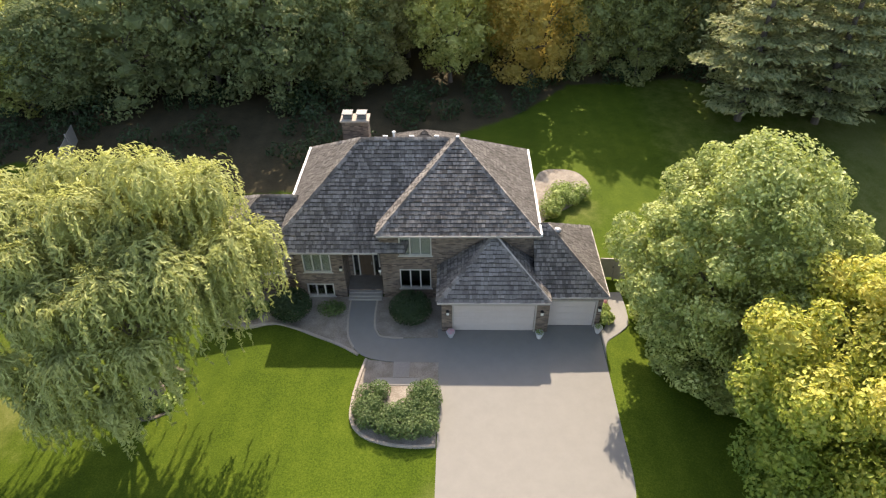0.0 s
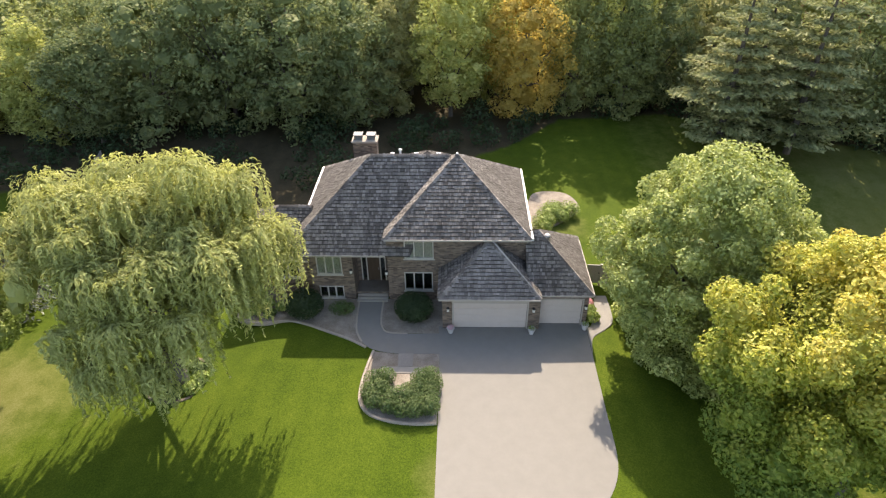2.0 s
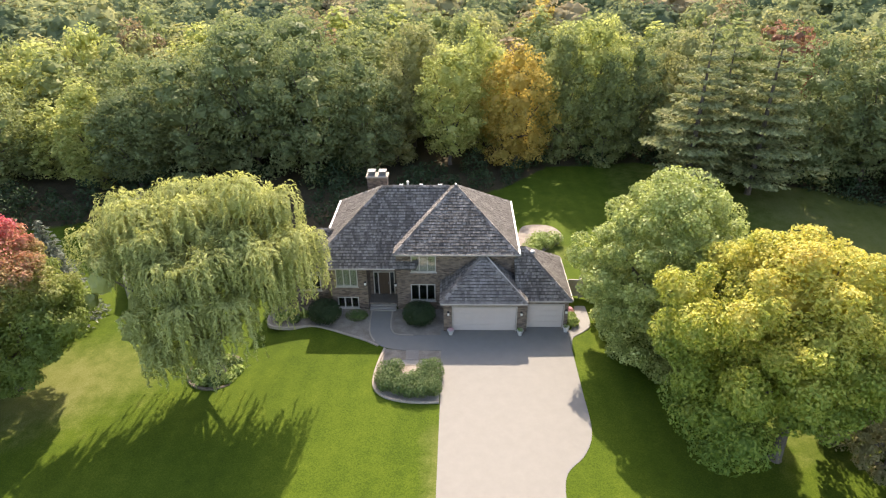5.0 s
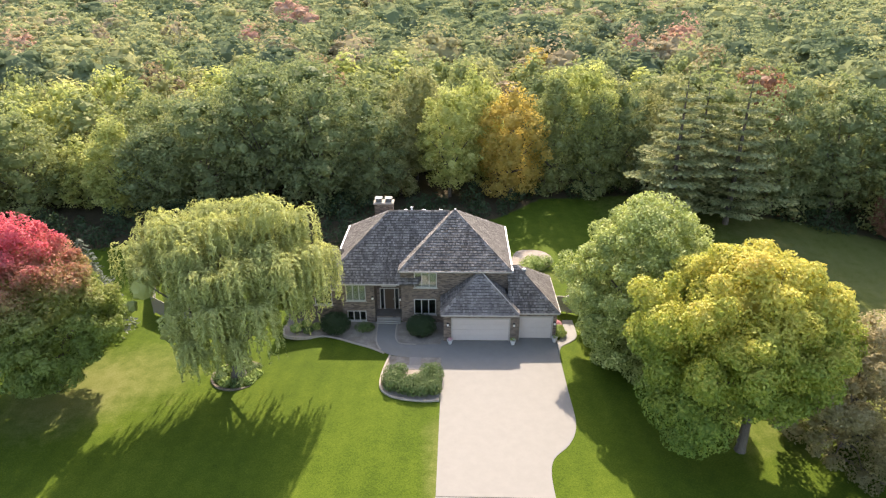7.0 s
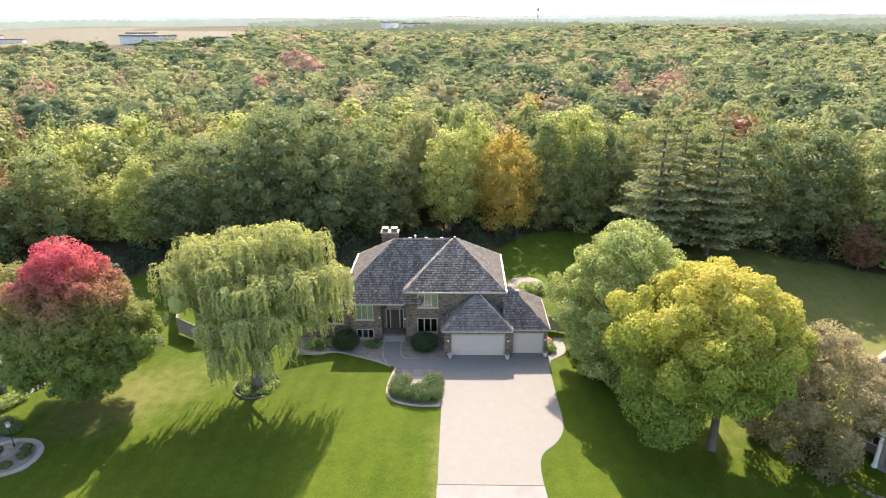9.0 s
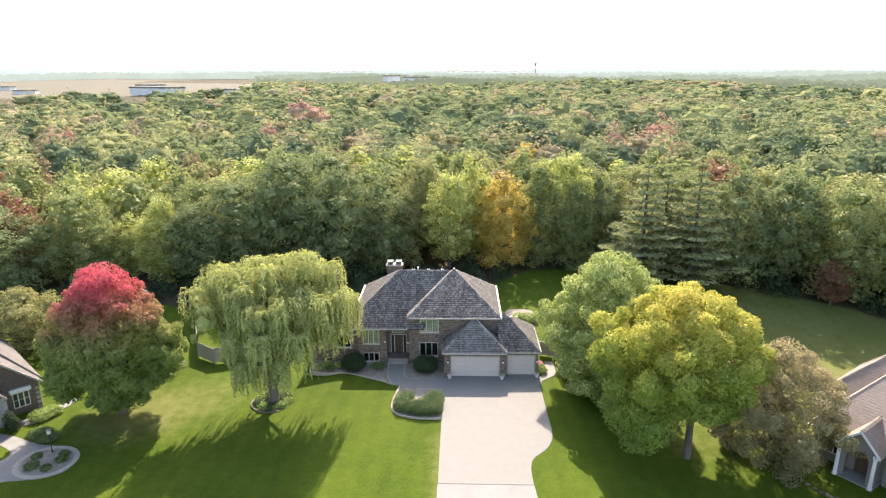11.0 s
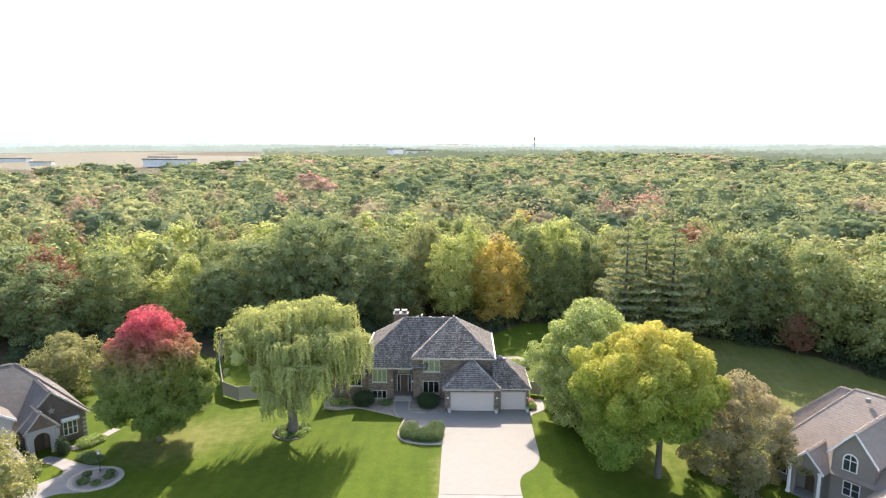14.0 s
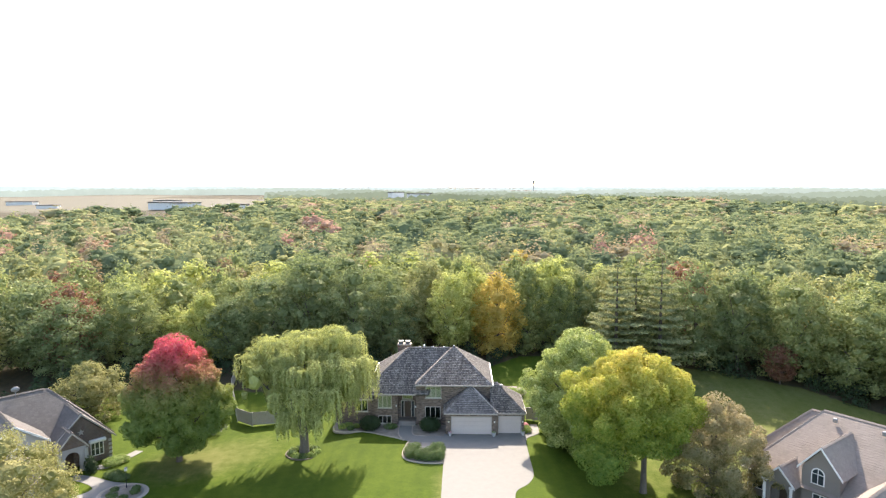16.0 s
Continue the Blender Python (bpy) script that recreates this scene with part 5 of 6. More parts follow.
def far_woods():
    """The canopy of the wood beyond, to the far rise: lumpy crowns, coarser with distance."""
    rng = np.random.default_rng(55)
    pr = random.Random(55)
    shapes = ([(0.25, 0.8), (0.5, 1.0), (0.75, 0.9), (0.92, 0.6), (1.0, 0.25)], [(0.3, 0.7), (0.6, 1.0), (0.82, 0.92), (0.95, 0.6), (1.0, 0.35)], [(0.2, 0.85), (0.45, 1.0), (0.7, 0.86), (0.9, 0.56), (1.0, 0.2)])
    protos = []
    for k, sub, n, size, level in ((26, 0, 520, 0.15, 1), (13, 0, 170, 0.19, 1), (7, 0, 60, 0.26, 1)):
        row = []
        for j in range(9):
            prof = [(z * 2.6, q) for z, q in shapes[j % 3]]
            lobes = profile_lobes(pr, prof, k, (0.26, 0.34, 0.44)[len(protos)], sub, 0.8, 1)
            v, f = ellipsoid_leaves(lobes, n, size, rng, loose=0.3, aspect=0.8, deep=0.3)
            cv, cf = cores(lobes[1:1 + k], rng, 0.84, level, 0.07)
            z0, z1 = prof[0][0], prof[-1][0]
            dv, df = cores([(0, 0, z0 + (z1 - z0) * 0.42, 0.8, 0.8, (z1 - z0) * 0.5)], rng, 1.0, 2, 0.08)
            cv, cf = np.concatenate([cv, dv]), np.concatenate([cf, df + len(cv)])
            row.append((v, f, cv, cf))
        protos.append(row)
    V, TI, HV, HF, HT, hcount = [], [], [], [], [], 0
    y = 80.0
    while y < 800:
        sp = 10.2 + (y - 80) * 0.013
        half = 0.76 * (y + 80) + 30
        n = int(2 * half / sp)
        for i in range(n):
            x = -half + (i + 0.5) * sp + rng.uniform(-0.5, 0.5) * sp
            yy = y + rng.uniform(-0.5, 0.5) * sp
            u = x / (yy + 74)
            if yy > np.interp(u, [-0.5, -0.35, -0.28, 0.35, 0.5, 0.72], [345, 360, 800, 800, 560, 430]) and not (-0.68 < u < -0.53 and 430 < yy < 475 or -0.47 < u < -0.3 and 415 < yy < 455):
                continue
            if abs(x + 25) < 14 and abs(yy - 250) < 9:
                continue
            R = sp * rng.uniform(0.38, 0.72)
            h = rng.uniform(9.0, 13.5) + (R / sp - 0.5) * 7
            v, f, hv, hf = protos[0 if yy < 175 else 1 if yy < 360 else 2][rng.integers(9)]
            a = rng.uniform(0, 6.28)
            turn = np.array([[math.cos(a), math.sin(a), 0], [-math.sin(a), math.cos(a), 0], [0, 0, 1]]) * np.array([R, R, h / 2.6])
            base = np.array([x, yy, ground_z(x, yy)])
            V.append(v @ turn + base)
            HV.append(hv @ turn + base)
            HF.append(hf + hcount)
            hcount += len(hv)
            patch = noise.noise(Vector((x * 0.02, yy * 0.02, 3.3)))
            u = min(0.999, max(0.0, rng.uniform() * 0.8 + 0.1 + 0.35 * patch))
            c = rng.uniform(0.0, 0.42) if u < 0.56 else rng.uniform(0.4, 0.6) if u < 0.8 else rng.uniform(0.62, 0.84) if u < 0.985 else 1.0
            TI.append(np.full(len(v), c))
            HT.append(np.full(len(hv), c))
        y += sp * 0.86
    V, TI = np.concatenate(V), np.concatenate(TI)
    F = np.arange(len(V)).reshape(-1, 4)
    HV, HF, HT = np.concatenate(HV), np.concatenate(HF), np.concatenate(HT)
    faces = F.tolist() + (HF + len(V)).tolist()
    me = mesh_of("far_woods", np.concatenate([V, HV]), faces, L["far"], {"tint": np.concatenate([TI, HT])})
    tagged(new("far_woods", me), "mixed green, yellow and rust autumn woods reaching far off", "woods", kind="stuff")


far_woods()


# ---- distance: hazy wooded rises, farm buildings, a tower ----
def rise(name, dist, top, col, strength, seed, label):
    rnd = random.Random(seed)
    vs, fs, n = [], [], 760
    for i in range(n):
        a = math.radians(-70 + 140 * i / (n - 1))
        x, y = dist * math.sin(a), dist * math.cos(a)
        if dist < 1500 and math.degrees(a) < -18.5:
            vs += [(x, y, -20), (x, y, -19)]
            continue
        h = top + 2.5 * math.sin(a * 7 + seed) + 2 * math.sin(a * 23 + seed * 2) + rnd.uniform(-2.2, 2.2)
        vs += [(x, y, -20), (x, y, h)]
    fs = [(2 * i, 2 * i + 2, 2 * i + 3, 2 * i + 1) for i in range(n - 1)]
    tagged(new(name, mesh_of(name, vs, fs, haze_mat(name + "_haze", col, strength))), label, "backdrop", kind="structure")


# Farther rises get paler, bluer colours and more glow, painting the haze.
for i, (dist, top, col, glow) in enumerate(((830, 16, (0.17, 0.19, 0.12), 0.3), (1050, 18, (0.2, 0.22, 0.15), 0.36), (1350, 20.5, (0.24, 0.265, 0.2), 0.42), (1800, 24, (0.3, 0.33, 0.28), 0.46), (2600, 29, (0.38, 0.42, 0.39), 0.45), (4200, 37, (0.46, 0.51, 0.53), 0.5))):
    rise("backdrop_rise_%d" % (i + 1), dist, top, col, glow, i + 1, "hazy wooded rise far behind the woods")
tower = thing("water_tower", "grey water tower standing far off on the horizon", "tower", (250, 1980, 0))
vs, fs = tube([(0, 0, 0), (0, 0, 42), (0, 0, 43), (0, 0, 52), (0, 0, 54)], [1.6, 1.6, 4, 4, 1], 12)
child("tank", mesh_of("tank", vs, fs, M["metal"]), tower)
for i, (x, y, w, dpt, h) in enumerate(((-330, 640, 60, 20, 8), (-395, 760, 34, 14, 7), (-245, 610, 22, 12, 6), (-700, 905, 40, 18, 6), (-560, 760, 26, 14, 5), (-60, 900, 36, 16, 18), (-100, 930, 22, 14, 20))):
    t = thing("farm_building", "white low building far off among fields and trees", "building", (x, y, ground_z(x, y) - 0.3), i * 9 - 20, "distant buildings")
    part("wall", boxes((-w / 2, w / 2, -dpt / 2, dpt / 2, 0, h)), M["far_white"], t)
    part("roof", prism([(-w / 2 - 1, -dpt / 2 - 1), (w / 2 + 1, -dpt / 2 - 1), (w / 2 + 1, dpt / 2 + 1), (-w / 2 - 1, dpt / 2 + 1)], h, h + 1.2, 0.8), M["shingle_grey"], t)


# ---- the neighbouring houses ----
def gable_roof(parent, name, x0, x1, y0, y1, ze, zr, mat, seed):
    """A ridge along y over x0..x1."""
    xm = (x0 + x1) / 2
    a, b, c, d, e, f = (x0, y0, ze), (x1, y0, ze), (x1, y1, ze), (x0, y1, ze), (xm, y0, zr), (xm, y1, zr)
    return roof(parent, name, [(d, a, e, f), (b, c, f, e)], [(e, f)], mat, seed, 0.3, 0.3, 0.16, 0.01, butt=False)


def hip_roof(parent, name, x0, x1, y0, y1, ze, zr, r0, r1, mat, seed):
    ym = (y0 + y1) / 2
    a, b, c, d = (x0, y0, ze), (x1, y0, ze), (x1, y1, ze), (x0, y1, ze)
    e, f = (r0, ym, zr), (r1, ym, zr)
    return roof(parent, name, [(a, b, f, e), (b, c, f), (c, d, e, f), (d, a, e)], [(a, e), (b, f), (c, f), (d, e), (e, f)], mat, seed, 0.3, 0.3, 0.16, 0.01, butt=False)


def gable_wall(parent, x0, x1, y, z0, ze, zr, mat, thick=0.25, label=""):
    bm = bmesh.new()
    poly = [(x0, z0), (x1, z0), (x1, ze), ((x0 + x1) / 2, zr), (x0, ze)]
    lo = [bm.verts.new((x, y, z)) for x, z in poly]
    hi = [bm.verts.new((x, y + thick, z)) for x, z in poly]
    bm.faces.new(lo)
    bm.faces.new(hi[::-1])
    for i in range(5):
        j = (i + 1) % 5
        bm.faces.new((lo[i], hi[i], hi[j], lo[j]))
    bmesh.ops.recalc_face_normals(bm, faces=bm.faces[:])
    return part("wall", bm, mat, parent, label)


def rake(parent, x0, x1, y, ze, zr, mat):
    """The two sloping boards of a gable."""
    xm = (x0 + x1) / 2
    for xa in (x0, x1):
        part("rake_board", slab([(xa, y - 0.06, ze + 0.02), (xa, y, ze + 0.02), (xm, y, zr + 0.02), (xm, y - 0.06, zr + 0.02)], 0.24), mat, parent)


def arch_wall(parent, x0, x1, y, z1, half, spring, mat, thick=0.3):
    """A porch front pierced by a round arch."""
    xm = (x0 + x1) / 2
    bm = bmesh.new()
    n = 12
    arc = [(xm - half, 0)] + [(xm - half * math.cos(math.pi * k / n), spring + half * math.sin(math.pi * k / n)) for k in range(n + 1)] + [(xm + half, 0)]
    outer = [(x0, 0)] + [(x0 + (x1 - x0) * k / n, z1) for k in range(n + 1)] + [(x1, 0)]
    for yy in (y, y + thick):
        A_ = [bm.verts.new((x, yy, z)) for x, z in arc]
        B_ = [bm.verts.new((x, yy, z)) for x, z in outer]
        for k in range(len(arc) - 1):
            bm.faces.new((A_[k], A_[k + 1], B_[k + 1], B_[k]))
    bm.verts.ensure_lookup_table()
    m = len(arc) * 2
    for k in range(len(arc) - 1):
        bm.faces.new((bm.verts[k], bm.verts[k + m], bm.verts[k + 1 + m], bm.verts[k + 1]))
    bmesh.ops.recalc_face_normals(bm, faces=bm.faces[:])
    part("porch_arch", bm, mat, parent)


def arch_window(parent, xm, half, z0, spring, y):
    w = new("window")
    w.parent = parent
    bm = bmesh.new()
    n = 12
    out = [(xm - half, z0), (xm + half, z0)] + [(xm + half * math.cos(math.pi * k / n), spring + half * math.sin(math.pi * k / n)) for k in range(n + 1)]
    inn = [(xm + (x - xm) * 0.84, z0 + 0.08 if z < z0 + 0.01 else spring + (z - spring) * 0.84) for x, z in out]
    o = [bm.verts.new((x, y - 0.06, z)) for x, z in out]
    i_ = [bm.verts.new((x, y - 0.06, z)) for x, z in inn]
    ob = [bm.verts.new((x, y + 0.02, z)) for x, z in out]
    for k in range(len(out)):
        j = (k + 1) % len(out)
        bm.faces.new((o[k], o[j], i_[j], i_[k]))
        bm.faces.new((o[k], ob[k], ob[j], o[j]))
    part("window_frame", bm, M["white"], w)
    bm = bmesh.new()
    bm.faces.new([bm.verts.new((x, y - 0.03, z)) for x, z in inn])
    part("pane", bm, M["glass_dark"], w)
    part("glazing_bar", boxes((xm - 0.03, xm + 0.03, y - 0.055, y - 0.032, z0 + 0.08, spring + half * 0.8)), M["white"], w)
    part("glazing_bar", boxes((xm - half * 0.84, xm + half * 0.84, y - 0.056, y - 0.033, spring - 0.03, spring + 0.03)), M["white"], w)


M["glass_dark"] = surface("dark_reflective_glass", [(0.03, 0.035, 0.04), (0.06, 0.065, 0.07)], 1, 3, 0.08, 0, spec=0.8)


def closed_window(parent, x0, x1, z0, z1, y, lights=2):
    """A window set on a wall's face, its glass too dark to see through."""
    w = new("window")
    w.parent = parent
    part("window_frame", boxes((x0, x1, y - 0.05, y + 0.01, z0, z0 + 0.08), (x0, x1, y - 0.05, y + 0.01, z1 - 0.08, z1), (x0, x0 + 0.08, y - 0.05, y + 0.01, z0 + 0.08, z1 - 0.08), (x1 - 0.08, x1, y - 0.05, y + 0.01, z0 + 0.08, z1 - 0.08)), M["white"], w)
    st = (x1 - x0) / lights
    for i in range(lights):
        part("pane", boxes((x0 + i * st + 0.05, x0 + (i + 1) * st - 0.05, y - 0.03, y - 0.004, z0 + 0.08, z1 - 0.08)), M["glass_dark"], w)
        if i:
            part("mullion", boxes((x0 + i * st - 0.05, x0 + i * st + 0.05, y - 0.045, y + 0.01, z0 + 0.08, z1 - 0.08)), M["white"], w)
        part("glazing_bar", boxes((x0 + i * st + 0.05, x0 + (i + 1) * st - 0.05, y - 0.04, y - 0.031, (z0 + z1) / 2 - 0.02, (z0 + z1) / 2 + 0.02)), M["white"], w)


def column(parent, x, y, h, r=0.16):
    vs, fs = tube([(x, y, 0), (x, y, 0.15), (x, y, 0.16), (x, y, h - 0.15), (x, y, h - 0.14), (x, y, h)], [r * 1.4, r * 1.4, r, r * 0.85, r * 1.35, r * 1.35], 12)
    child("porch_column", mesh_of("porch_column", vs, fs, M["white"]), parent)


def right_house():
    h = thing("house", "taupe stucco house with tan shingle roofs and white trim", "house", (33.2, -11.8, -2.0), -53)
    st, tan = M["stucco"], M["shingle_tan"]
    w = lambda *b: part("wall", boxes(*b), st, h)
    w((-2.2, 13.6, 0.3, 0.6, -0.3, 3.0))
    w((-2.2, -1.9, 0.6, 16.4, -0.3, 3.0))
    w((-1.9, 13.6, 16.1, 16.4, -0.3, 3.0))
    w((13.3, 13.6, 0.6, 16.1, -0.3, 3.0))
    hip_roof(h, "main_roof", -2.7, 14.1, -0.3, 16.8, 3.0, 8.5, 1.6, 10.0, tan, 201)
    hip_roof(h, "rear_roof", -4.8, 2.5, 6.5, 15.5, 3.0, 7.3, -0.8, 0.6, tan, 211)
    w((-4.4, -2.21, 7.0, 15.0, -0.3, 2.98))
    gable_wall(h, 3.2, 6.7, 0.0, -0.3, 5.1, 7.35, st)
    w((3.2, 3.45, 0.25, 5.0, -0.3, 5.1))
    w((6.45, 6.7, 0.25, 5.0, -0.3, 5.1))
    gable_roof(h, "dormer_roof", 2.85, 7.05, -0.35, 6.5, 5.0, 7.6, tan, 221)
    rake(h, 2.85, 7.05, -0.36, 5.0, 7.6, M["white"])
    arch_window(h, 4.7, 0.62, 3.65, 4.7, 0.0)
    closed_window(h, 4.3, 5.7, 1.3, 2.7, 0.0)
    gable_roof(h, "porch_roof", -0.1, 3.2, -1.3, 3.0, 3.0, 4.7, tan, 231)
    gable_wall(h, 0.05, 3.05, -1.05, 2.98, 2.99, 4.45, st)
    rake(h, -0.1, 3.2, -1.31, 3.0, 4.7, M["white"])
    arch_wall(h, 0.05, 3.05, -1.05, 2.97, 0.85, 1.9, st)
    for x in (0.25, 2.85):
        column(h, x, -1.3, 2.95)
    part("porch_floor", boxes((0.0, 3.1, -1.4, 0.3, -0.3, 0.12), bevel=0.02), M["concrete"], h)
    part("front_door", boxes((1.05, 2.05, 0.24, 0.298, 0.12, 2.3), bevel=0.01), M["oak_door"], h)
    closed_window(h, -1.8, -0.15, 0.8, 2.5, 0.3, 3)
    gable_wall(h, 7.3, 13.3, -6.0, -0.3, 2.9, 5.4, st)
    w((7.3, 7.55, -5.75, 0.3, -0.3, 2.9))
    w((13.05, 13.3, -5.75, 0.3, -0.3, 2.9))
    gable_roof(h, "garage_roof", 6.9, 13.7, -6.4, 3.5, 2.9, 5.75, tan, 241)
    rake(h, 6.9, 13.7, -6.41, 2.9, 5.75, M["white"])
    for vx, vy in ((3.0, 6.8), (7.5, 6.9)):
        part("roof_vent", boxes((vx, vx + 0.4, vy, vy + 0.3, 7.9, 8.35), bevel=0.04), M["metal"], h)
    part("gutter", boxes((-2.75, 2.85, -0.44, -0.31, 2.86, 2.98), bevel=0.01), M["white"], h)
    part("downspout", boxes((-2.3, -2.2, 0.18, 0.28, 0, 2.9)), M["white"], h)


def left_house():
    h = thing("house", "brown brick house with grey shingle gables and arched porch", "house", (-44.7, -9.6, -1.2), 48.6)
    br, st, sh = M["brick_brown"], M["stucco_pale"], M["shingle_grey"]
    gable_wall(h, 0.2, 6.6, 0.0, -0.3, 2.7, 5.8, br)
    part("wall", boxes((6.3, 6.6, 0.25, 13.0, -0.3, 2.7)), br, h)
    part("wall", boxes((-9.0, 6.3, 12.7, 13.0, -0.3, 2.7)), br, h)
    part("wall", boxes((-9.0, -8.7, 0.0, 12.7, -0.3, 2.7)), br, h)
    gable_roof(h, "front_gable_roof", -0.2, 7.0, -0.4, 6.0, 2.7, 6.2, sh, 301)
    rake(h, -0.2, 7.0, -0.41, 2.7, 6.2, M["trim"])
    hip_roof(h, "main_roof", -9.5, 7.1, 0.6, 13.4, 2.7, 7.9, -5.0, 2.0, sh, 311)
    gable_wall(h, -6.0, -0.3, -0.6, -0.3, 4.4, 6.4, st)
    part("wall", boxes((-0.55, -0.3, -0.35, 3.5, 2.7, 4.4)), st, h)
    gable_roof(h, "stucco_gable_roof", -6.4, 0.1, -1.0, 6.5, 4.4, 6.8, sh, 321)
    rake(h, -6.4, 0.1, -1.01, 4.4, 6.8, M["white"])
    arch_window(h, -2.6, 0.9, 2.2, 3.4, -0.6)
    gable_roof(h, "porch_roof", 0.3, 3.6, -1.9, 1.0, 2.9, 4.8, sh, 331)
    gable_wall(h, 0.5, 3.4, -1.6, 2.9, 2.91, 4.6, br)
    rake(h, 0.3, 3.6, -1.91, 2.9, 4.8, M["trim"])
    arch_wall(h, 0.5, 3.4, -1.6, 2.89, 0.75, 1.7, st)
    for x in (0.55, 3.15):
        part("porch_pier", boxes((x, x + 0.4, -1.75, -1.25, -0.2, 2.6), bevel=0.02), st, h)
    part("front_door", boxes((1.4, 2.5, -0.06, -0.004, 0.0, 2.2), bevel=0.01), M["oak_door"], h)
    closed_window(h, 4.3, 5.7, 0.7, 2.3, 0.0, 3)
    part("window_hood", boxes((4.1, 5.9, -0.5, -0.02, 2.35, 2.75), bevel=0.08), M["white"], h, "pale curved hood over the window")
    for z in (0.0, 0.5, 1.0, 1.5, 2.0):
        part("corner_stone", boxes((6.25, 6.63, -0.03, 0.3, z, z + 0.3), bevel=0.01), st, h)
    part("wall", boxes((-8.0, -1.2, -7.6, -0.61, -0.3, 2.6)), st, h)
    hip_roof(h, "garage_roof", -8.4, -0.8, -8.0, -0.2, 2.6, 4.6, -5.0, -4.2, sh, 341)
    star = bmesh.new()
    pts = [(3.4 + (0.4 if k % 2 == 0 else 0.17) * math.sin(k * math.pi / 5), 3.9 + (0.4 if k % 2 == 0 else 0.17) * math.cos(k * math.pi / 5)) for k in range(10)]
    f = star.faces.new([star.verts.new((x, -0.05, z)) for x, z in pts])
    ex = bmesh.ops.extrude_face_region(star, geom=[f])
    bmesh.ops.translate(star, verts=[v for v in ex["geom"] if isinstance(v, bmesh.types.BMVert)], vec=(0, 0.048, 0))
    part("wall_star", star, M["trim"], h, "pale metal star ornament")
    dish = bmesh.new()
    bmesh.ops.create_uvsphere(dish, u_segments=14, v_segments=8, radius=0.45, matrix=Matrix.Translation((-1.2, 6.6, 8.6)) @ Matrix.Diagonal((1, 0.35, 0.7, 1)))
    part("satellite_dish", dish, M["metal"], h, "grey satellite dish on the ridge")
    part("dish_mast", boxes((-1.24, -1.16, 6.6, 6.68, 7.8, 8.4)), M["metal"], h)


M["stucco_pale"] = surface("pale_stucco", [(0.36, 0.34, 0.32), (0.44, 0.42, 0.39)], 0.5, 20, 0.95, 0.3)
right_house()
left_house()

# the left neighbour's path, round bed and lamp post
GZ = -1.2
flat("neighbour_walk", curve([(-41.6, -9.4), (-39.5, -9.9), (-36.6, -11.0), (-33.6, -11.5), (-32.0, -13.1), (-32.0, -15.0), (-34.5, -16.0), (-36.5, -16.5), (-39.0, -19.0)], 4) + curve([(-42.5, -19.0), (-39.6, -15.2), (-38.0, -12.7), (-40.3, -11.1), (-42.4, -10.6)], 4), GZ + 0.03, M["concrete"], "pale concrete front walk of the neighbouring house", "path", z0=GZ - 0.3)
flat("neighbour_side_walk", curve([(-40.0, -8.2), (-38.8, -7.3), (-37.9, -4.9), (-37.4, -3.2)], 4) + [(-38.4, -3.0), (-39.0, -4.8), (-39.6, -6.4), (-40.8, -7.4)], GZ + 0.05, M["concrete"], "narrow concrete path beside the neighbouring house", "path", z0=GZ - 0.3)
flat("lamp_bed", [(-34.2 + 1.9 * math.cos(k * math.pi / 12), -13.6 + 1.7 * math.sin(k * math.pi / 12)) for k in range(24)], GZ + 0.06, M["gravel"], "round mulched bed with low plants and a lamp", "planting bed", z0=GZ - 0.3)
kerb_run("lamp_bed_edging", [(-34.2 + 2.3 * math.cos(k * math.pi / 14), -13.6 + 2.1 * math.sin(k * math.pi / 14)) for k in range(29)], 0.45, 0.05, "ring of pale edging blocks round the lamp bed")
bpy.data.objects["lamp_bed_edging"].location.z = GZ + 0.03
lamp = thing("lamp_post", "slim dark lamp post with a pale lantern head", "lamp post", (-34.5, -12.3, GZ))
vs, fs = tube([(0, 0, -0.2), (0, 0, 0.3), (0, 0, 0.32), (0, 0, 1.9)], [0.07, 0.07, 0.035, 0.03], 8)
child("pole", mesh_of("pole", vs, fs, M["black_metal"]), lamp)
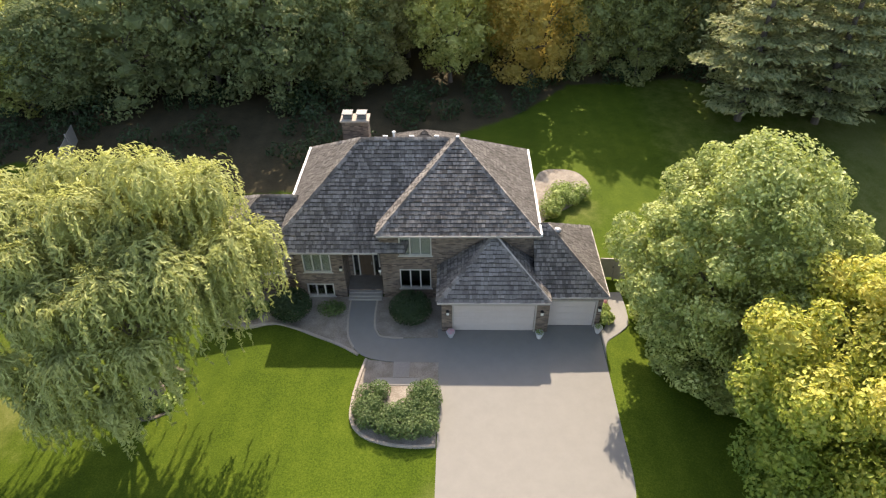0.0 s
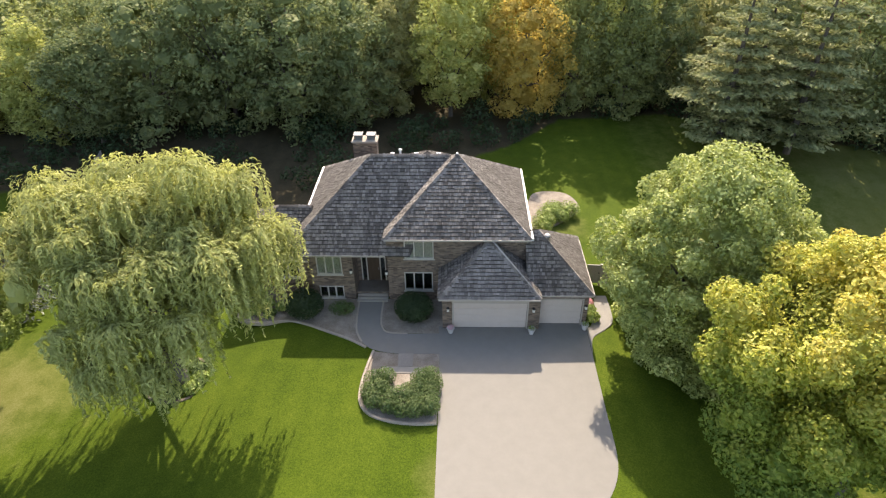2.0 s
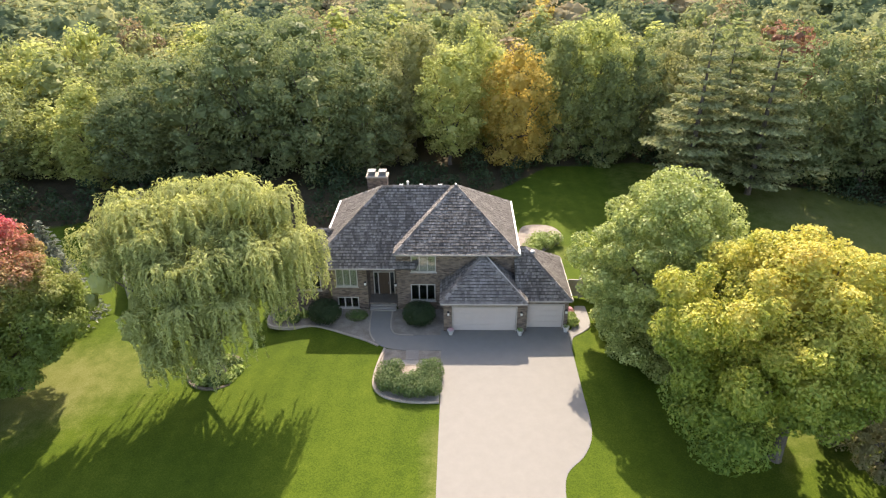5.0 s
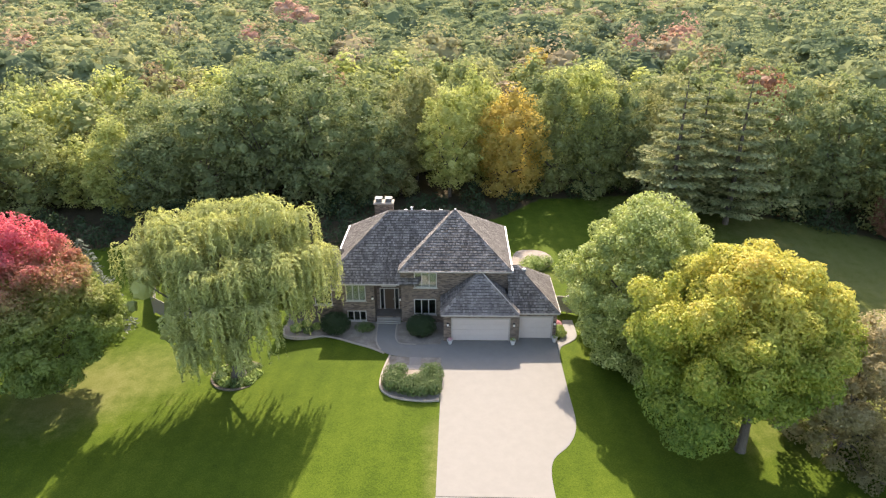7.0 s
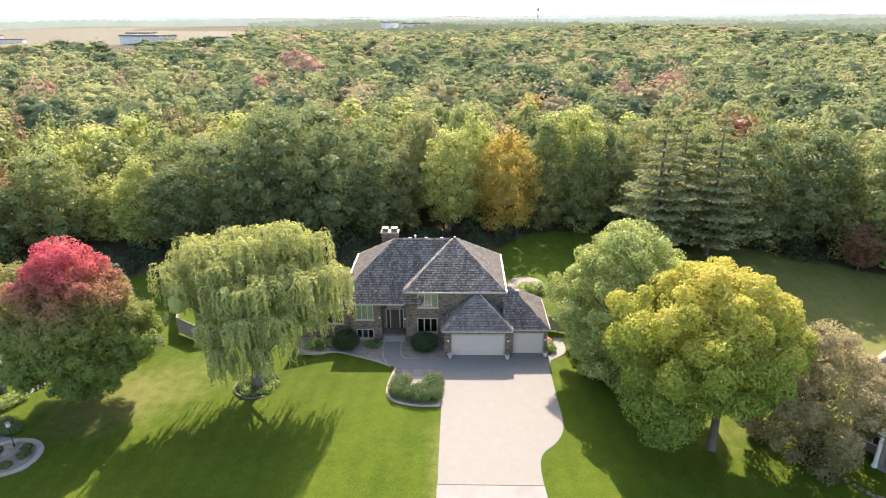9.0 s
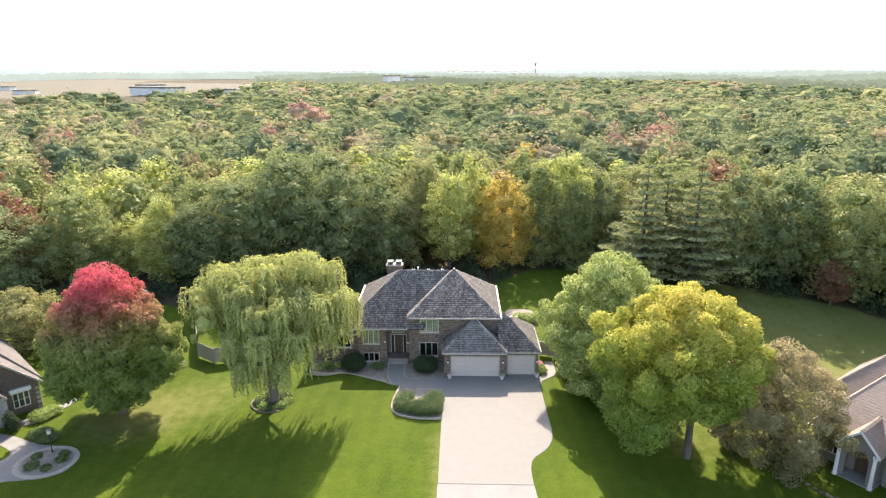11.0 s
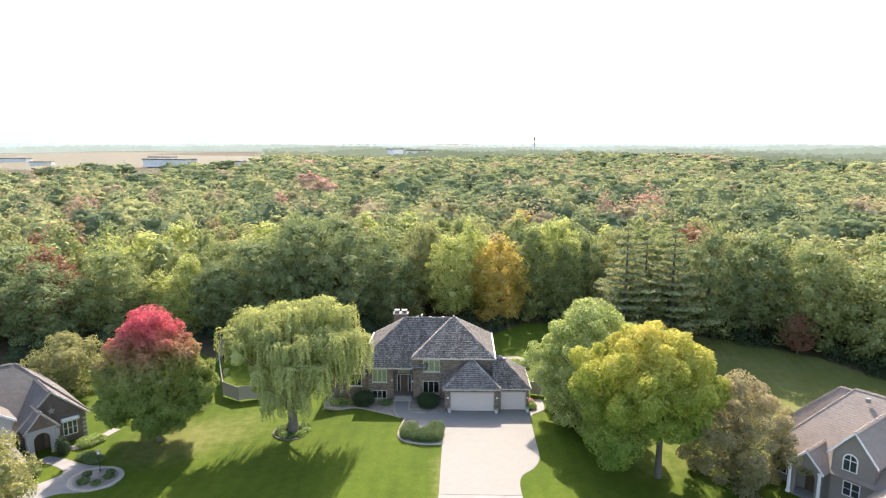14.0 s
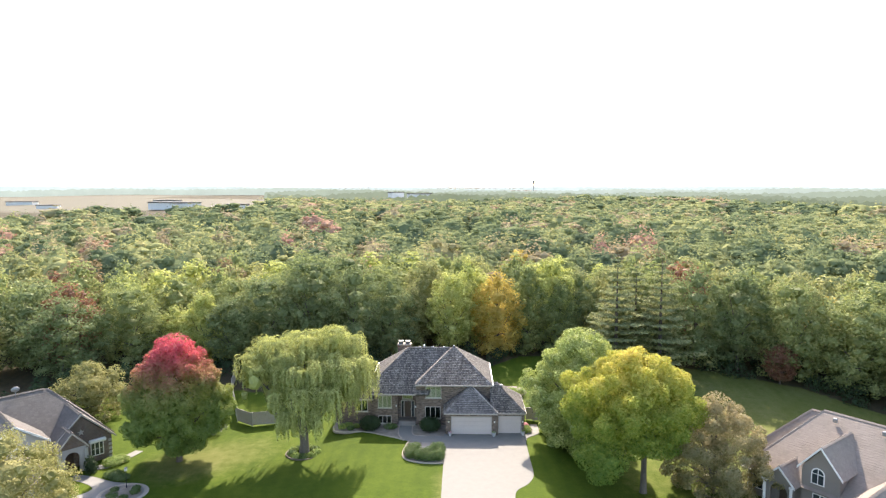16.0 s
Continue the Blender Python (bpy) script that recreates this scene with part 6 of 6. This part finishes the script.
part("lantern", boxes((-0.12, 0.12, -0.12, 0.12, 1.9, 2.2), bevel=0.03), M["lantern_glass"], lamp)
part("lantern_top", boxes((-0.16, 0.16, -0.16, 0.16, 2.2, 2.3), bevel=0.05), M["metal"], lamp)
for i, (x, y, r) in enumerate(((-34.9, -14.4, 0.55), (-33.6, -14.6, 0.4), (-33.0, -13.4, 0.45), (-33.3, -12.6, 0.4), (-35.4, -13.0, 0.4))):
    shrub("bed_perennial", "low clump of green plants in the lamp bed", (x, y, GZ + 0.05), [(0, 0, r * 0.4, r, r, r * 0.5)], L["hedge"], 300, 0.16, 400 + i, group="lamp bed plants")
for i, (x, y, r, hgt, m) in enumerate(((-40.4, -9.0, 0.55, 1.9, "yew"), (-43.3, -11.2, 0.6, 1.8, "yew"), (-39.2, -6.9, 0.9, 0.8, "plant"), (-38.7, -6.0, 0.8, 0.7, "plant"), (-42.0, -12.0, 0.9, 1.1, "hedge"), (-41.0, -13.2, 0.8, 1.2, "hedge"), (-37.5, -9.6, 0.9, 0.5, "hedge"), (-36.4, -10.3, 0.8, 0.45, "hedge"))):
    shrub("foundation_shrub", "clipped green shrub by the neighbouring house", (x, y, GZ), [(0, 0, hgt * 0.5, r, r, hgt * 0.55), (r * 0.3, 0.1, hgt * 0.35, r, r, hgt * 0.4)], L[m], 1300, 0.15, 420 + i, group="neighbour shrubs")
for i in range(16):
    a = i / 15
    x, y = 26.6 + a * 4.2, -11.6 - a * 4.6 + 0.5 * math.sin(a * 6)
    bm = bmesh.new()
    bmesh.ops.create_icosphere(bm, subdivisions=2, radius=0.16 + 0.08 * ((i * 7) % 5) / 5)
    for v in bm.verts:
        v.co *= 1 + 0.25 * noise.noise(v.co * 4 + Vector((i * 3.1, 0, 0)))
        v.co.z *= 0.6
    me = bpy.data.meshes.new("boulder")
    bm.to_mesh(me)
    bm.free()
    me.materials.append(M["ring"])
    ob = tagged(new("boulder", me), "brown rounded boulder edging a bed under the tree", "stone", group="bed boulders")
    ob.location = (x, y, ground_z(x, y) + 0.08)
